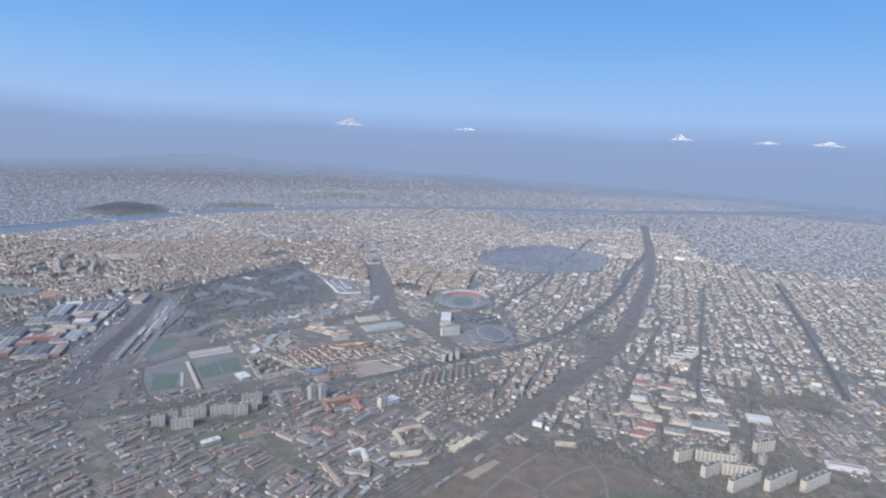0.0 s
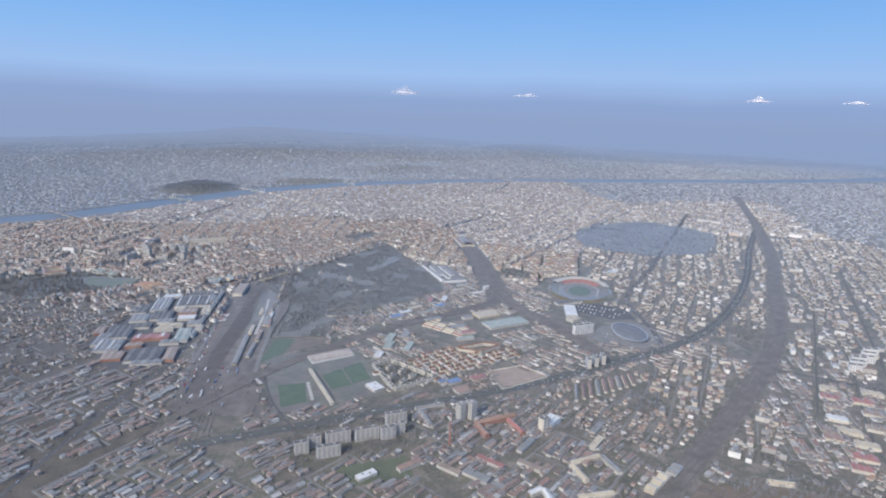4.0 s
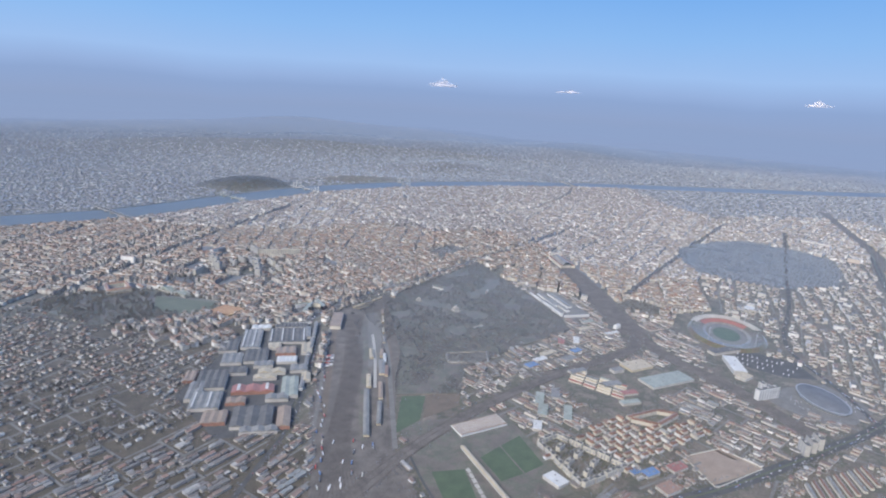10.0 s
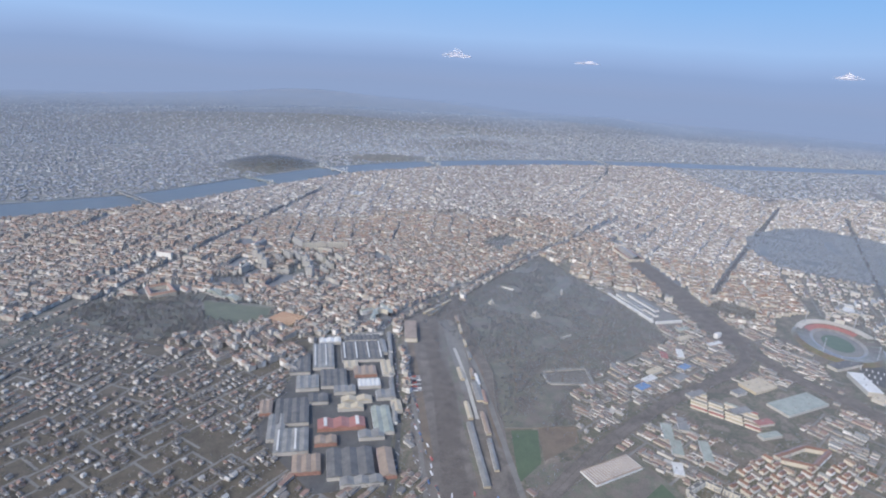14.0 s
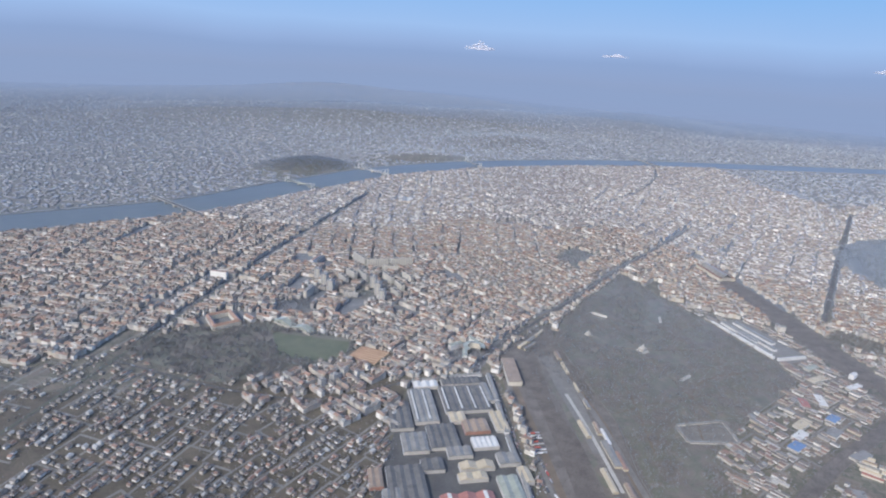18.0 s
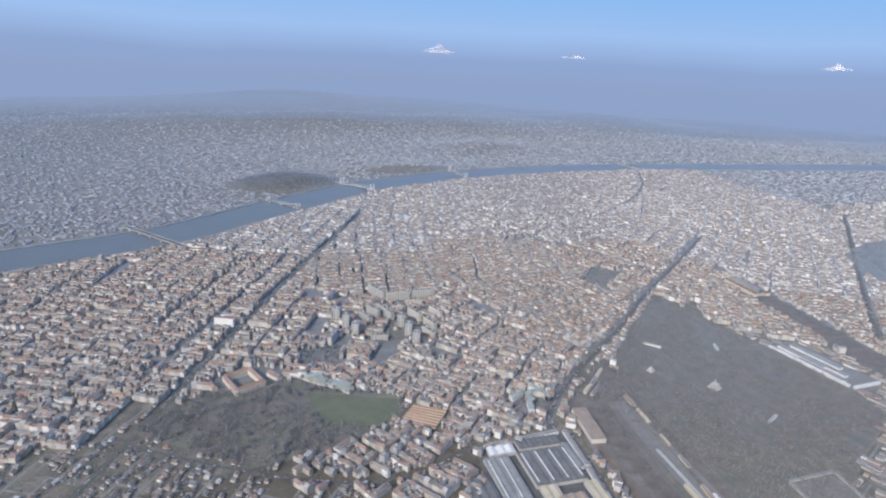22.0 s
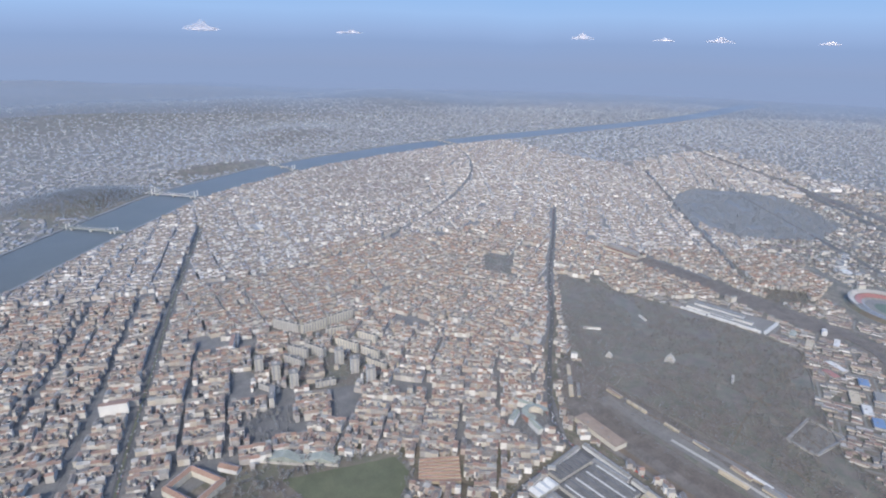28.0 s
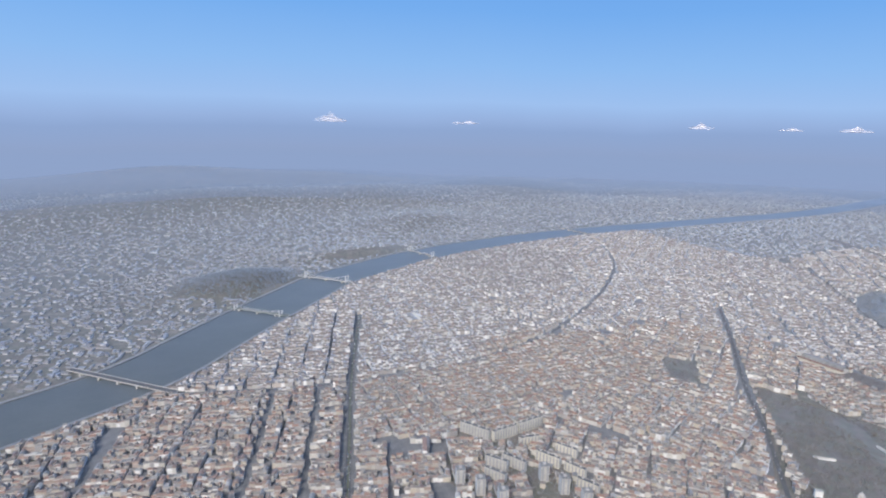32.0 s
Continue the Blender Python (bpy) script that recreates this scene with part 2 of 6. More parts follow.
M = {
    "ground": surface("ground", [(0.25, (0.10, 0.088, 0.062)), (0.42, (0.17, 0.14, 0.105)), (0.52, (0.11, 0.105, 0.068)), (0.62, (0.215, 0.18, 0.14)), (0.75, (0.125, 0.108, 0.08))], size=70, grain=0.4, grain_size=7, haze_sheen=0.35, fuzz=0.48),
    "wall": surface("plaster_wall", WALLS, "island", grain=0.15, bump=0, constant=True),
    "roof": surface("tile_roof", ROOFS, "island", grain=0.22, grain_size=3, bump=0.2, constant=True, haze_sheen=0.35),
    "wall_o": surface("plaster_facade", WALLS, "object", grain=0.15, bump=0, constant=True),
    "roof_o": surface("roof_tiles", ROOFS, "object", grain=0.22, grain_size=3, bump=0.2, constant=True, haze_sheen=0.35),
    # Far houses: greyed base colours and full blue sheen put distance haze in.
    "wall_far": surface("far_wall", [(0.0, (0.34, 0.34, 0.335)), (0.4, (0.28, 0.28, 0.28)), (0.80, (0.55, 0.545, 0.535))], "island", grain=0.1, bump=0, constant=True, haze_sheen=1.0, fuzz=0.5),
    "roof_far": surface("far_roof", [(0.0, (0.19, 0.182, 0.178)), (0.4, (0.175, 0.175, 0.18)), (0.7, (0.225, 0.205, 0.195))], "island", grain=0.1, bump=0, constant=True, haze_sheen=1.0, fuzz=0.5),
    # Paler, greyer copies for mid distance; colour and sheen imitate haze.
    "wall_mid": surface("hazed_plaster", [(0.0, (0.42, 0.40, 0.365)), (0.22, (0.36, 0.34, 0.32)), (0.42, (0.60, 0.585, 0.55)), (0.60, (0.38, 0.35, 0.31)), (0.78, (0.76, 0.75, 0.72)), (0.93, (0.46, 0.41, 0.36))], "island", grain=0.12, bump=0, constant=True, haze_sheen=0.75, fuzz=0.5),
    "roof_mid": surface("hazed_roof", [(0.0, (0.20, 0.177, 0.165)), (0.3, (0.185, 0.18, 0.175)), (0.55, (0.225, 0.187, 0.168)), (0.84, (0.46, 0.455, 0.445))], "island", grain=0.15, bump=0, constant=True, haze_sheen=0.7, fuzz=0.48),
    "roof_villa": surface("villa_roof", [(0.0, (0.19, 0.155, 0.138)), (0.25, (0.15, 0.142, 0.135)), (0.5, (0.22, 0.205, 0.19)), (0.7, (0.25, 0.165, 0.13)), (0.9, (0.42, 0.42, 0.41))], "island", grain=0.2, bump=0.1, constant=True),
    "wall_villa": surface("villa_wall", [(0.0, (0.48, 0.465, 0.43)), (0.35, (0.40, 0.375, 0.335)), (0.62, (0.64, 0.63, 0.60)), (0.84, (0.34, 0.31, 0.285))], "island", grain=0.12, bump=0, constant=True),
    "rust": surface("rusty_rail", [(0.3, (0.13, 0.105, 0.09)), (0.7, (0.18, 0.15, 0.13))], size=8, rough=0.6, grain=0.2, bump=0, haze_sheen=0.2),
    "asphalt": surface("asphalt", [(0.3, (0.09, 0.09, 0.092)), (0.7, (0.125, 0.124, 0.122))], size=30, grain=0.2, haze_sheen=0.2),
    "ballast": surface("track_ballast", [(0.3, (0.125, 0.11, 0.095)), (0.7, (0.195, 0.175, 0.155))], size=40, grain=0.35, haze_sheen=0.3),
    "sleepers": surface("sleeper_bed", [(0.3, (0.115, 0.103, 0.092)), (0.7, (0.16, 0.145, 0.13))], size=20, grain=0.3, haze_sheen=0.3),
    "paving": surface("street_paving", [(0.3, (0.125, 0.122, 0.117)), (0.7, (0.18, 0.173, 0.163))], size=25, grain=0.35, haze_sheen=0.5, fuzz=0.45),
    "water": surface("river_water", [(0.3, (0.085, 0.095, 0.09)), (0.7, (0.105, 0.115, 0.108))], size=200, rough=0.6, grain=0.1, bump=0.2, grain_size=14, haze_sheen=0.6, fuzz=0.36, spec=0.3),
    "scrub": surface("winter_wood", [(0.2, (0.17, 0.145, 0.122)), (0.5, (0.20, 0.165, 0.14)), (0.8, (0.15, 0.145, 0.108))], "island", grain=0.3, bump=0, haze_sheen=1.0, fuzz=0.5),
    # Blue-grey copy of the winter wood; distance haze is put into its colour.
    "far_wood": surface("hazed_winter_wood", [(0.2, (0.19, 0.195, 0.20)), (0.5, (0.235, 0.235, 0.24)), (0.8, (0.20, 0.208, 0.205))], "island", grain=0.3, bump=0, haze_sheen=1.0, fuzz=0.6),
    "park": surface("park_ground", [(0.3, (0.13, 0.115, 0.092)), (0.45, (0.165, 0.138, 0.11)), (0.55, (0.135, 0.135, 0.095)), (0.7, (0.21, 0.17, 0.135))], size=60, grain=0.3, haze_sheen=0.6),
    # Greyer copy of the park ground, its tone imitating haze.
    "far_park": surface("hazed_park_ground", [(0.3, (0.12, 0.12, 0.11)), (0.7, (0.16, 0.155, 0.14))], size=60, grain=0.25, haze_sheen=0.45, fuzz=0.5),
    "lane": surface("worn_asphalt", [(0.3, (0.17, 0.165, 0.155)), (0.7, (0.24, 0.232, 0.215))], size=30, grain=0.25, haze_sheen=0.35),
    "soil": surface("garden_soil", [(0.3, (0.085, 0.07, 0.052)), (0.5, (0.115, 0.098, 0.07)), (0.7, (0.14, 0.112, 0.085))], size=35, grain=0.35, grain_size=5, haze_sheen=0.35),
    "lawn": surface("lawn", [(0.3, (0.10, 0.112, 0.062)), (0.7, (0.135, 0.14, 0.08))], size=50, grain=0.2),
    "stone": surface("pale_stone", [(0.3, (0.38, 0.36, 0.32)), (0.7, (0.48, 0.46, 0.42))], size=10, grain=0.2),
    "path": surface("pale_path", [(0.3, (0.17, 0.16, 0.145)), (0.7, (0.22, 0.21, 0.19))], size=12, grain=0.2, haze_sheen=0.4),
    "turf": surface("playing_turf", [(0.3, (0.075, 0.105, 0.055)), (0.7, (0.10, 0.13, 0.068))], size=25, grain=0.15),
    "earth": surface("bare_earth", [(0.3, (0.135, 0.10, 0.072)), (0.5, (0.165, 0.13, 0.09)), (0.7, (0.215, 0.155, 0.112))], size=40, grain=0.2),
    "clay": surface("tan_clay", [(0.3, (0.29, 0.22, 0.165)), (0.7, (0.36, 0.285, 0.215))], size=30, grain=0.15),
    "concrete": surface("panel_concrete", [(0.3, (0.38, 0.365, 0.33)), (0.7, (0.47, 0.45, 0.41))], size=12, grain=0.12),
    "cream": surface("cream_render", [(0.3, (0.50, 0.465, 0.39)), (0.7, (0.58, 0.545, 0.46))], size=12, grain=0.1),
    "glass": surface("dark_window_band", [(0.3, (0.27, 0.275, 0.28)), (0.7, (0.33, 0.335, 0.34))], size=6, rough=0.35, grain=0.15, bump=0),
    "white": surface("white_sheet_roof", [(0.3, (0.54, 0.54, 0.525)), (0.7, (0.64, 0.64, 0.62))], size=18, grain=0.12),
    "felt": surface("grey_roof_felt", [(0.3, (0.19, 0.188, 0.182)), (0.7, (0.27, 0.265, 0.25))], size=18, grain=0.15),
    "dark": surface("dark_sheet_roof", [(0.3, (0.12, 0.12, 0.122)), (0.7, (0.17, 0.168, 0.165))], size=18, grain=0.2, haze_sheen=0.25),
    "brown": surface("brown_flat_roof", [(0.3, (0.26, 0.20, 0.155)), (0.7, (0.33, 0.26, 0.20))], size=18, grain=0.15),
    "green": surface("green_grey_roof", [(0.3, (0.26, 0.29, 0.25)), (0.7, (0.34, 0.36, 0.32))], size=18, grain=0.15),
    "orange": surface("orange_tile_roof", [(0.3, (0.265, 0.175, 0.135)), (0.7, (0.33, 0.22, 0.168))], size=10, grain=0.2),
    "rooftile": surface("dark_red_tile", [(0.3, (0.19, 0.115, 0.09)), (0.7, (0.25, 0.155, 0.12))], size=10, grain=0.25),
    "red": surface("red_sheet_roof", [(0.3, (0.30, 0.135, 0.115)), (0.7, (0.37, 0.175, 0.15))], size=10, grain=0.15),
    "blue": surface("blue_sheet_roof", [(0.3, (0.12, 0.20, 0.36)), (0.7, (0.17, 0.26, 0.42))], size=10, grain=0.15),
    "lens": surface("blue_grey_sheet", [(0.3, (0.15, 0.16, 0.18)), (0.7, (0.20, 0.21, 0.23))], size=30, rough=0.7, grain=0.15, bump=0, haze_sheen=0.1),
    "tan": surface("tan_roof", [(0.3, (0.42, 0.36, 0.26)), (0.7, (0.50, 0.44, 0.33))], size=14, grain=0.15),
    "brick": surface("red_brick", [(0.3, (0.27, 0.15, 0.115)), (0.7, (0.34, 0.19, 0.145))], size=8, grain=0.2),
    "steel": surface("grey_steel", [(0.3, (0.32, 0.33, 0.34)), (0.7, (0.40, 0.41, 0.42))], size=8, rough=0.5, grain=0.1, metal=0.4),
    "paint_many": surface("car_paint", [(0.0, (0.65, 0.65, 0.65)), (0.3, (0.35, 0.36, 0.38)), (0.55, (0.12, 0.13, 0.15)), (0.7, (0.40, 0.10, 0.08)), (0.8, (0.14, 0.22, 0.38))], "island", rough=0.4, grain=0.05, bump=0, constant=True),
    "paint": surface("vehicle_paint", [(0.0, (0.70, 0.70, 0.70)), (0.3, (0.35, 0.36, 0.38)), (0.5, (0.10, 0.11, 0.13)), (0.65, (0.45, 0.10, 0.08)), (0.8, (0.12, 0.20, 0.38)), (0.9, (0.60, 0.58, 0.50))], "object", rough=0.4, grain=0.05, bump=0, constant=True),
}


def backdrop_material():
    m, nt = nodes_of("hazy_distance")
    L = nt.links
    tc = nt.nodes.new("ShaderNodeTexCoord")
    sep = nt.nodes.new("ShaderNodeSeparateXYZ")
    L.new(tc.outputs["Object"], sep.inputs[0])
    mr = nt.nodes.new("ShaderNodeMapRange")
    mr.inputs["From Min"].default_value, mr.inputs["From Max"].default_value = 0.0, BACK_TOP * S
    noise_n = nt.nodes.new("ShaderNodeTexNoise")
    noise_n.inputs["Scale"].default_value = 1 / (2500 * S)
    noise_n.inputs["Detail"].default_value = 3
    L.new(tc.outputs["Object"], noise_n.inputs["Vector"])
    ma = nt.nodes.new("ShaderNodeMath")
    ma.operation = "MULTIPLY_ADD"
    ma.inputs[1].default_value, ma.inputs[2].default_value = 240 * S, -120 * S
    L.new(noise_n.outputs["Fac"], ma.inputs[0])
    ad = nt.nodes.new("ShaderNodeMath")
    ad.operation = "ADD"
    L.new(sep.outputs[2], ad.inputs[0])
    L.new(ma.outputs[0], ad.inputs[1])
    L.new(ad.outputs[0], mr.inputs["Value"])
    z = lambda deg: (845 + BACK_R * math.tan(radians(deg))) / BACK_TOP
    stops = [(0.0, (0.29, 0.355, 0.535)), (z(-2.2), (0.285, 0.37, 0.58)), (z(0.0), (0.275, 0.39, 0.645)), (z(0.9), (0.31, 0.445, 0.73)), (z(2.4), (0.345, 0.53, 0.86)),
             (z(5.5), (0.27, 0.50, 0.88)), (z(10), (0.18, 0.42, 0.86)), (z(16), (0.13, 0.34, 0.80))]
    r = ramp_node(nt, stops)
    L.new(mr.outputs[0], r.inputs[0])
    em = nt.nodes.new("ShaderNodeEmission")
    L.new(r.outputs[0], em.inputs[0])
    out = nt.nodes.new("ShaderNodeOutputMaterial")
    L.new(em.outputs[0], out.inputs[0])
    return m


def glowing_haze_material(name, top, most):
    """Far haze imitated by a glowing, part-transparent sheet: nothing at the ground, thickening upwards, thinning out
    again at its top.
    """
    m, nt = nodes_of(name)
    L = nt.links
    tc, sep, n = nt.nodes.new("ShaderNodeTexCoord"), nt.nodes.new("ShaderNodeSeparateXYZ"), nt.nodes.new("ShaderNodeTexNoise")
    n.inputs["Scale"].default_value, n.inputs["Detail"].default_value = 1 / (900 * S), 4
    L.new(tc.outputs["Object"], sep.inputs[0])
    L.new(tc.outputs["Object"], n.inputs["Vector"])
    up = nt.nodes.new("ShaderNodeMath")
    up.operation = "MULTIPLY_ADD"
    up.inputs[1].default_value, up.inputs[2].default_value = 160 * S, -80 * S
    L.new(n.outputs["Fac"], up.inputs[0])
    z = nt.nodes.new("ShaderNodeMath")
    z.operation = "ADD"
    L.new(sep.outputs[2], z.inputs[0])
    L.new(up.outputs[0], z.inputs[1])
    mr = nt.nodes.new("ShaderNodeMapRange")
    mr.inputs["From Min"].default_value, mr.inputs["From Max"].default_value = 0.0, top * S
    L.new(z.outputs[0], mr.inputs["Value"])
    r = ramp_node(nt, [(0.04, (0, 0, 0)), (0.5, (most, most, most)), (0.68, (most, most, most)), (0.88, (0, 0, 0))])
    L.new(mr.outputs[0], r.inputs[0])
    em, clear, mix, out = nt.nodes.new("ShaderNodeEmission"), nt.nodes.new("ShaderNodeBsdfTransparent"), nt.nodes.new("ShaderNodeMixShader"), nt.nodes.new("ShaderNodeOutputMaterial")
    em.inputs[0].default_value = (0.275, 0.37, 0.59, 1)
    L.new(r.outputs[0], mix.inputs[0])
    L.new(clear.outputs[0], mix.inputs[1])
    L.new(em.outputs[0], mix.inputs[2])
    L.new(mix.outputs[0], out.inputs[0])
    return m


# ---- mesh helpers ----
def mesh_of(name, verts, faces, mats, index=None, smooth=False):
    """A mesh from true metres; faces is a list of integer arrays, each of one corner count."""
    me = bpy.data.meshes.new(name)
    v = np.asarray(verts, float) * S
    me.vertices.add(len(v))
    me.vertices.foreach_set("co", v.ravel())
    faces = [np.asarray(f, np.int64) for f in faces if len(f)]
    loops = np.concatenate([f.ravel() for f in faces])
    counts = np.concatenate([np.full(len(f), f.shape[1]) for f in faces])
    me.loops.add(len(loops))
    me.loops.foreach_set("vertex_index", loops)
    me.polygons.add(len(counts))
    me.polygons.foreach_set("loop_start", np.r_[0, np.cumsum(counts)[:-1]])
    if index is not None:
        me.polygons.foreach_set("material_index", np.asarray(index, np.int64))
    me.polygons.foreach_set("use_smooth", np.full(len(counts), bool(smooth)))
    me.update(calc_edges=True)
    me.validate()
    for m in mats if isinstance(mats, (list, tuple)) else [mats]:
        me.materials.append(m)
    return me


def thing(name, me, label="", category="", group="", kind="", at=None):
    ob = new(name, me)
    if at is not None:
        ob.matrix_world = at
    return tagged(ob, label, category, group, kind)


def part(name, me, parent, label=""):
    ob = new(name, me)
    ob.parent = parent
    return tagged(ob, label)


def spot(n, w, z=0.0, turn=0.0):
    """The pose of a thing at n metres north, w metres west, turned by degrees from north towards west."""
    return pose(n * S, w * S, z * S, 0, 0, turn)


class Soup:
    """Gathers many small solids into one mesh."""
    def __init__(self):
        self.v, self.f4, self.f3, self.i4, self.i3, self.n = [], [], [], [], [], 0

    def add(self, v, f4=(), f3=(), mat=0):
        v = np.asarray(v, float).reshape(-1, 3)
        self.v.append(v)
        if len(f4):
            f4 = np.asarray(f4).reshape(-1, 4)
            self.f4.append(f4 + self.n)
            self.i4.append(np.full(len(f4), mat))
        if len(f3):
            f3 = np.asarray(f3).reshape(-1, 3)
            self.f3.append(f3 + self.n)
            self.i3.append(np.full(len(f3), mat))
        self.n += len(v)
        return self

    def mesh(self, name, mats):
        cat = lambda a, k: np.concatenate(a) if a else np.zeros((0, k), int)
        idx = np.concatenate([np.concatenate(a) for a in (self.i4, self.i3) if a])
        return mesh_of(name, np.concatenate(self.v), [cat(self.f4, 4), cat(self.f3, 3)], mats, idx)


def many(template, n, faces):
    return (np.asarray(faces)[None] + (np.arange(n) * template)[:, None, None]).reshape(-1, len(faces[0]))


def placed(local, cx, cy, ang):
    """Local corner arrays (n, k, 3) turned by ang and moved to (cx, cy)."""
    c, s = np.cos(ang)[:, None], np.sin(ang)[:, None]
    x = local[..., 0] * c - local[..., 1] * s + cx[:, None]
    y = local[..., 0] * s + local[..., 1] * c + cy[:, None]
    return np.stack([x, y, local[..., 2]], -1)


BOX = [(-1, -1, 0), (1, -1, 0), (1, 1, 0), (-1, 1, 0), (-1, -1, 1), (1, -1, 1), (1, 1, 1), (-1, 1, 1)]
BOX_SIDES = [(0, 1, 5, 4), (1, 2, 6, 5), (2, 3, 7, 6), (3, 0, 4, 7)]
BOX_TOP = [(4, 5, 6, 7)]


def add_boxes(soup, cx, cy, ang, w, d, z0, h, mat=0, top=True):
    """Boxes of width w and depth d (full), from z0 up by h."""
    cx, cy, ang, w, d, z0, h = np.broadcast_arrays(*[np.asarray(a, float) for a in np.atleast_1d(cx, cy, ang, w, d, z0, h)])
    t = np.array(BOX, float)
    loc = np.stack([t[None, :, 0] * w[:, None] / 2, t[None, :, 1] * d[:, None] / 2, z0[:, None] + t[None, :, 2] * h[:, None]], -1)
    soup.add(placed(loc, cx, cy, ang), many(8, len(cx), BOX_SIDES + (BOX_TOP if top else [])), mat=mat)


def add_roofs(soup, cx, cy, ang, w, d, z0, rh, hip, mat=1):
    """Pitched roofs, the ridge along w; hip: how far the ridge is drawn in at each end."""
    cx, cy, ang, w, d, z0, rh, hip = np.broadcast_arrays(*[np.asarray(a, float) for a in np.atleast_1d(cx, cy, ang, w, d, z0, rh, hip)])
    o = 0.5
    z = z0
    x, y = w / 2 + o, d / 2 + o
    r = np.maximum(x - hip, 0.2)
    zero = np.zeros_like(x)
    loc = np.stack([np.stack([-x, -y, z], -1), np.stack([x, -y, z], -1), np.stack([x, y, z], -1), np.stack([-x, y, z], -1),
                    np.stack([-r, zero, z + rh], -1), np.stack([r, zero, z + rh], -1)], 1)
    n = len(cx)
    soup.add(placed(loc, cx, cy, ang), many(6, n, [(0, 1, 5, 4), (2, 3, 4, 5)]), many(6, n, [(3, 0, 4), (1, 2, 5)]), mat=mat)


def inside(px, py, poly):
    """Whether points lie in a polygon."""
    px, py = np.asarray(px), np.asarray(py)
    res = np.zeros(px.shape, bool)
    q = poly[-1]
    for p in poly:
        cut = (p[1] > py) != (q[1] > py)
        with np.errstate(divide="ignore", invalid="ignore"):
            res ^= cut & (px < (q[0] - p[0]) * (py - p[1]) / (q[1] - p[1]) + p[0])
        q = p
    return res


def line_distance(px, py, line):
    best = np.full(np.shape(px), 1e9)
    for (ax, ay), (bx, by) in zip(line[:-1], line[1:]):
        dx, dy = bx - ax, by - ay
        t = np.clip(((px - ax) * dx + (py - ay) * dy) / (dx * dx + dy * dy), 0, 1)
        best = np.minimum(best, np.hypot(px - ax - t * dx, py - ay - t * dy))
    return best


def smooth_line(line, times=3):
    """A polyline rounded by cutting its corners."""
    p = [Vector((*a, 0)) for a in line]
    for _ in range(times):
        q = [p[0]]
        for a, b in zip(p[:-1], p[1:]):
            q += [a.lerp(b, 0.25), a.lerp(b, 0.75)]
        p = q + [p[-1]]
    return [(v.x, v.y) for v in p]


def ribbon(line, width, z, off=0.0, thick=0.0, height=None):
    """A strip along a line: verts and quads, with sides where thick is given."""
    p = np.array(line, float)
    d = np.gradient(p, axis=0)
    d /= np.linalg.norm(d, axis=1)[:, None]
    nrm = np.stack([-d[:, 1], d[:, 0]], 1)
    a, b = p + nrm * (off - width / 2), p + nrm * (off + width / 2)
    zz = z + (height(p[:, 0], p[:, 1]) if height else 0 * p[:, 0])
    top = np.concatenate([np.c_[a, zz], np.c_[b, zz]])
    n = len(p)
    f = [(i, i + 1, n + i + 1, n + i) for i in range(n - 1)]
    if thick:
        top = np.concatenate([top, top - (0, 0, thick)])
        f += [(2 * n + i, 2 * n + i + 1, i + 1, i) for i in range(n - 1)] + [(n + i, n + i + 1, 3 * n + i + 1, 3 * n + i) for i in range(n - 1)]
        f += [(0, n, 3 * n, 2 * n), (n - 1, 3 * n - 1, 4 * n - 1, 2 * n - 1)]
    return top, np.array(f)


def slab_mesh(name, poly, z, thick, mat):
    """A flat area with a low edge, from a polygon's corners."""
    bm = bmesh.new()
    vs = [bm.verts.new((x * S, y * S, z * S)) for x, y in poly]
    f = bm.faces.new(vs)
    if f.normal.z < 0 or sum(a[0] * b[1] - b[0] * a[1] for a, b in zip(poly, poly[1:] + poly[:1])) < 0:
        f.normal_flip()
    r = bmesh.ops.extrude_face_region(bm, geom=[f])
    for v in r["geom"]:
        if isinstance(v, bmesh.types.BMVert):
            v.co.z -= thick * S
    bmesh.ops.triangulate(bm, faces=[q for q in bm.faces if len(q.verts) > 4])
    bmesh.ops.recalc_face_normals(bm, faces=bm.faces)
    me = bpy.data.meshes.new(name)
    bm.to_mesh(me)
    bm.free()
    me.materials.append(mat)
    return me


# ---- the lie of the land ----
BACK_N, BACK_W, BACK_R, BACK_TOP = -600.0, -900.0, 12150.0, 5000.0
RIVER = smooth_line([(-6500, 1500), (-3600, 1750), (-2000, 2330), (-1400, 2540), (-1042, 2680), (-750, 2935), (-450, 3180), (-140, 3410), (100, 3610), (560, 3790), (1000, 3940), (1850, 4050), (2757, 4050), (4200, 3850), (6500, 3500), (9500, 3700)])
RIVER_W = 305.0
HILLS = [(-340, 3760, 75, 300, 210), (600, 4210, 45, 420, 150), (1900, 5300, 60, 500, 400), (-1200, 7000, 90, 1300, 900), (800, 7400, 150, 1300, 900), (2600, 7200, 110, 900, 800),
         (4700, 7300, 170, 1300, 900), (2800, 9300, 200, 1600, 900), (-1500, 9300, 150, 2200, 900), (500, 9400, 210, 1300, 800)]


def height(n, w):
    n, w = np.asarray(n, float), np.asarray(w, float)
    h = np.zeros(n.shape)
    for a, b, up, sn, sw in HILLS:
        h = h + up * np.exp(-((n - a) / sn) ** 2 - ((w - b) / sw) ** 2)
    far = line_distance(n, w, RIVER)
    return h * np.clip((far - 175) / 110, 0, 1)


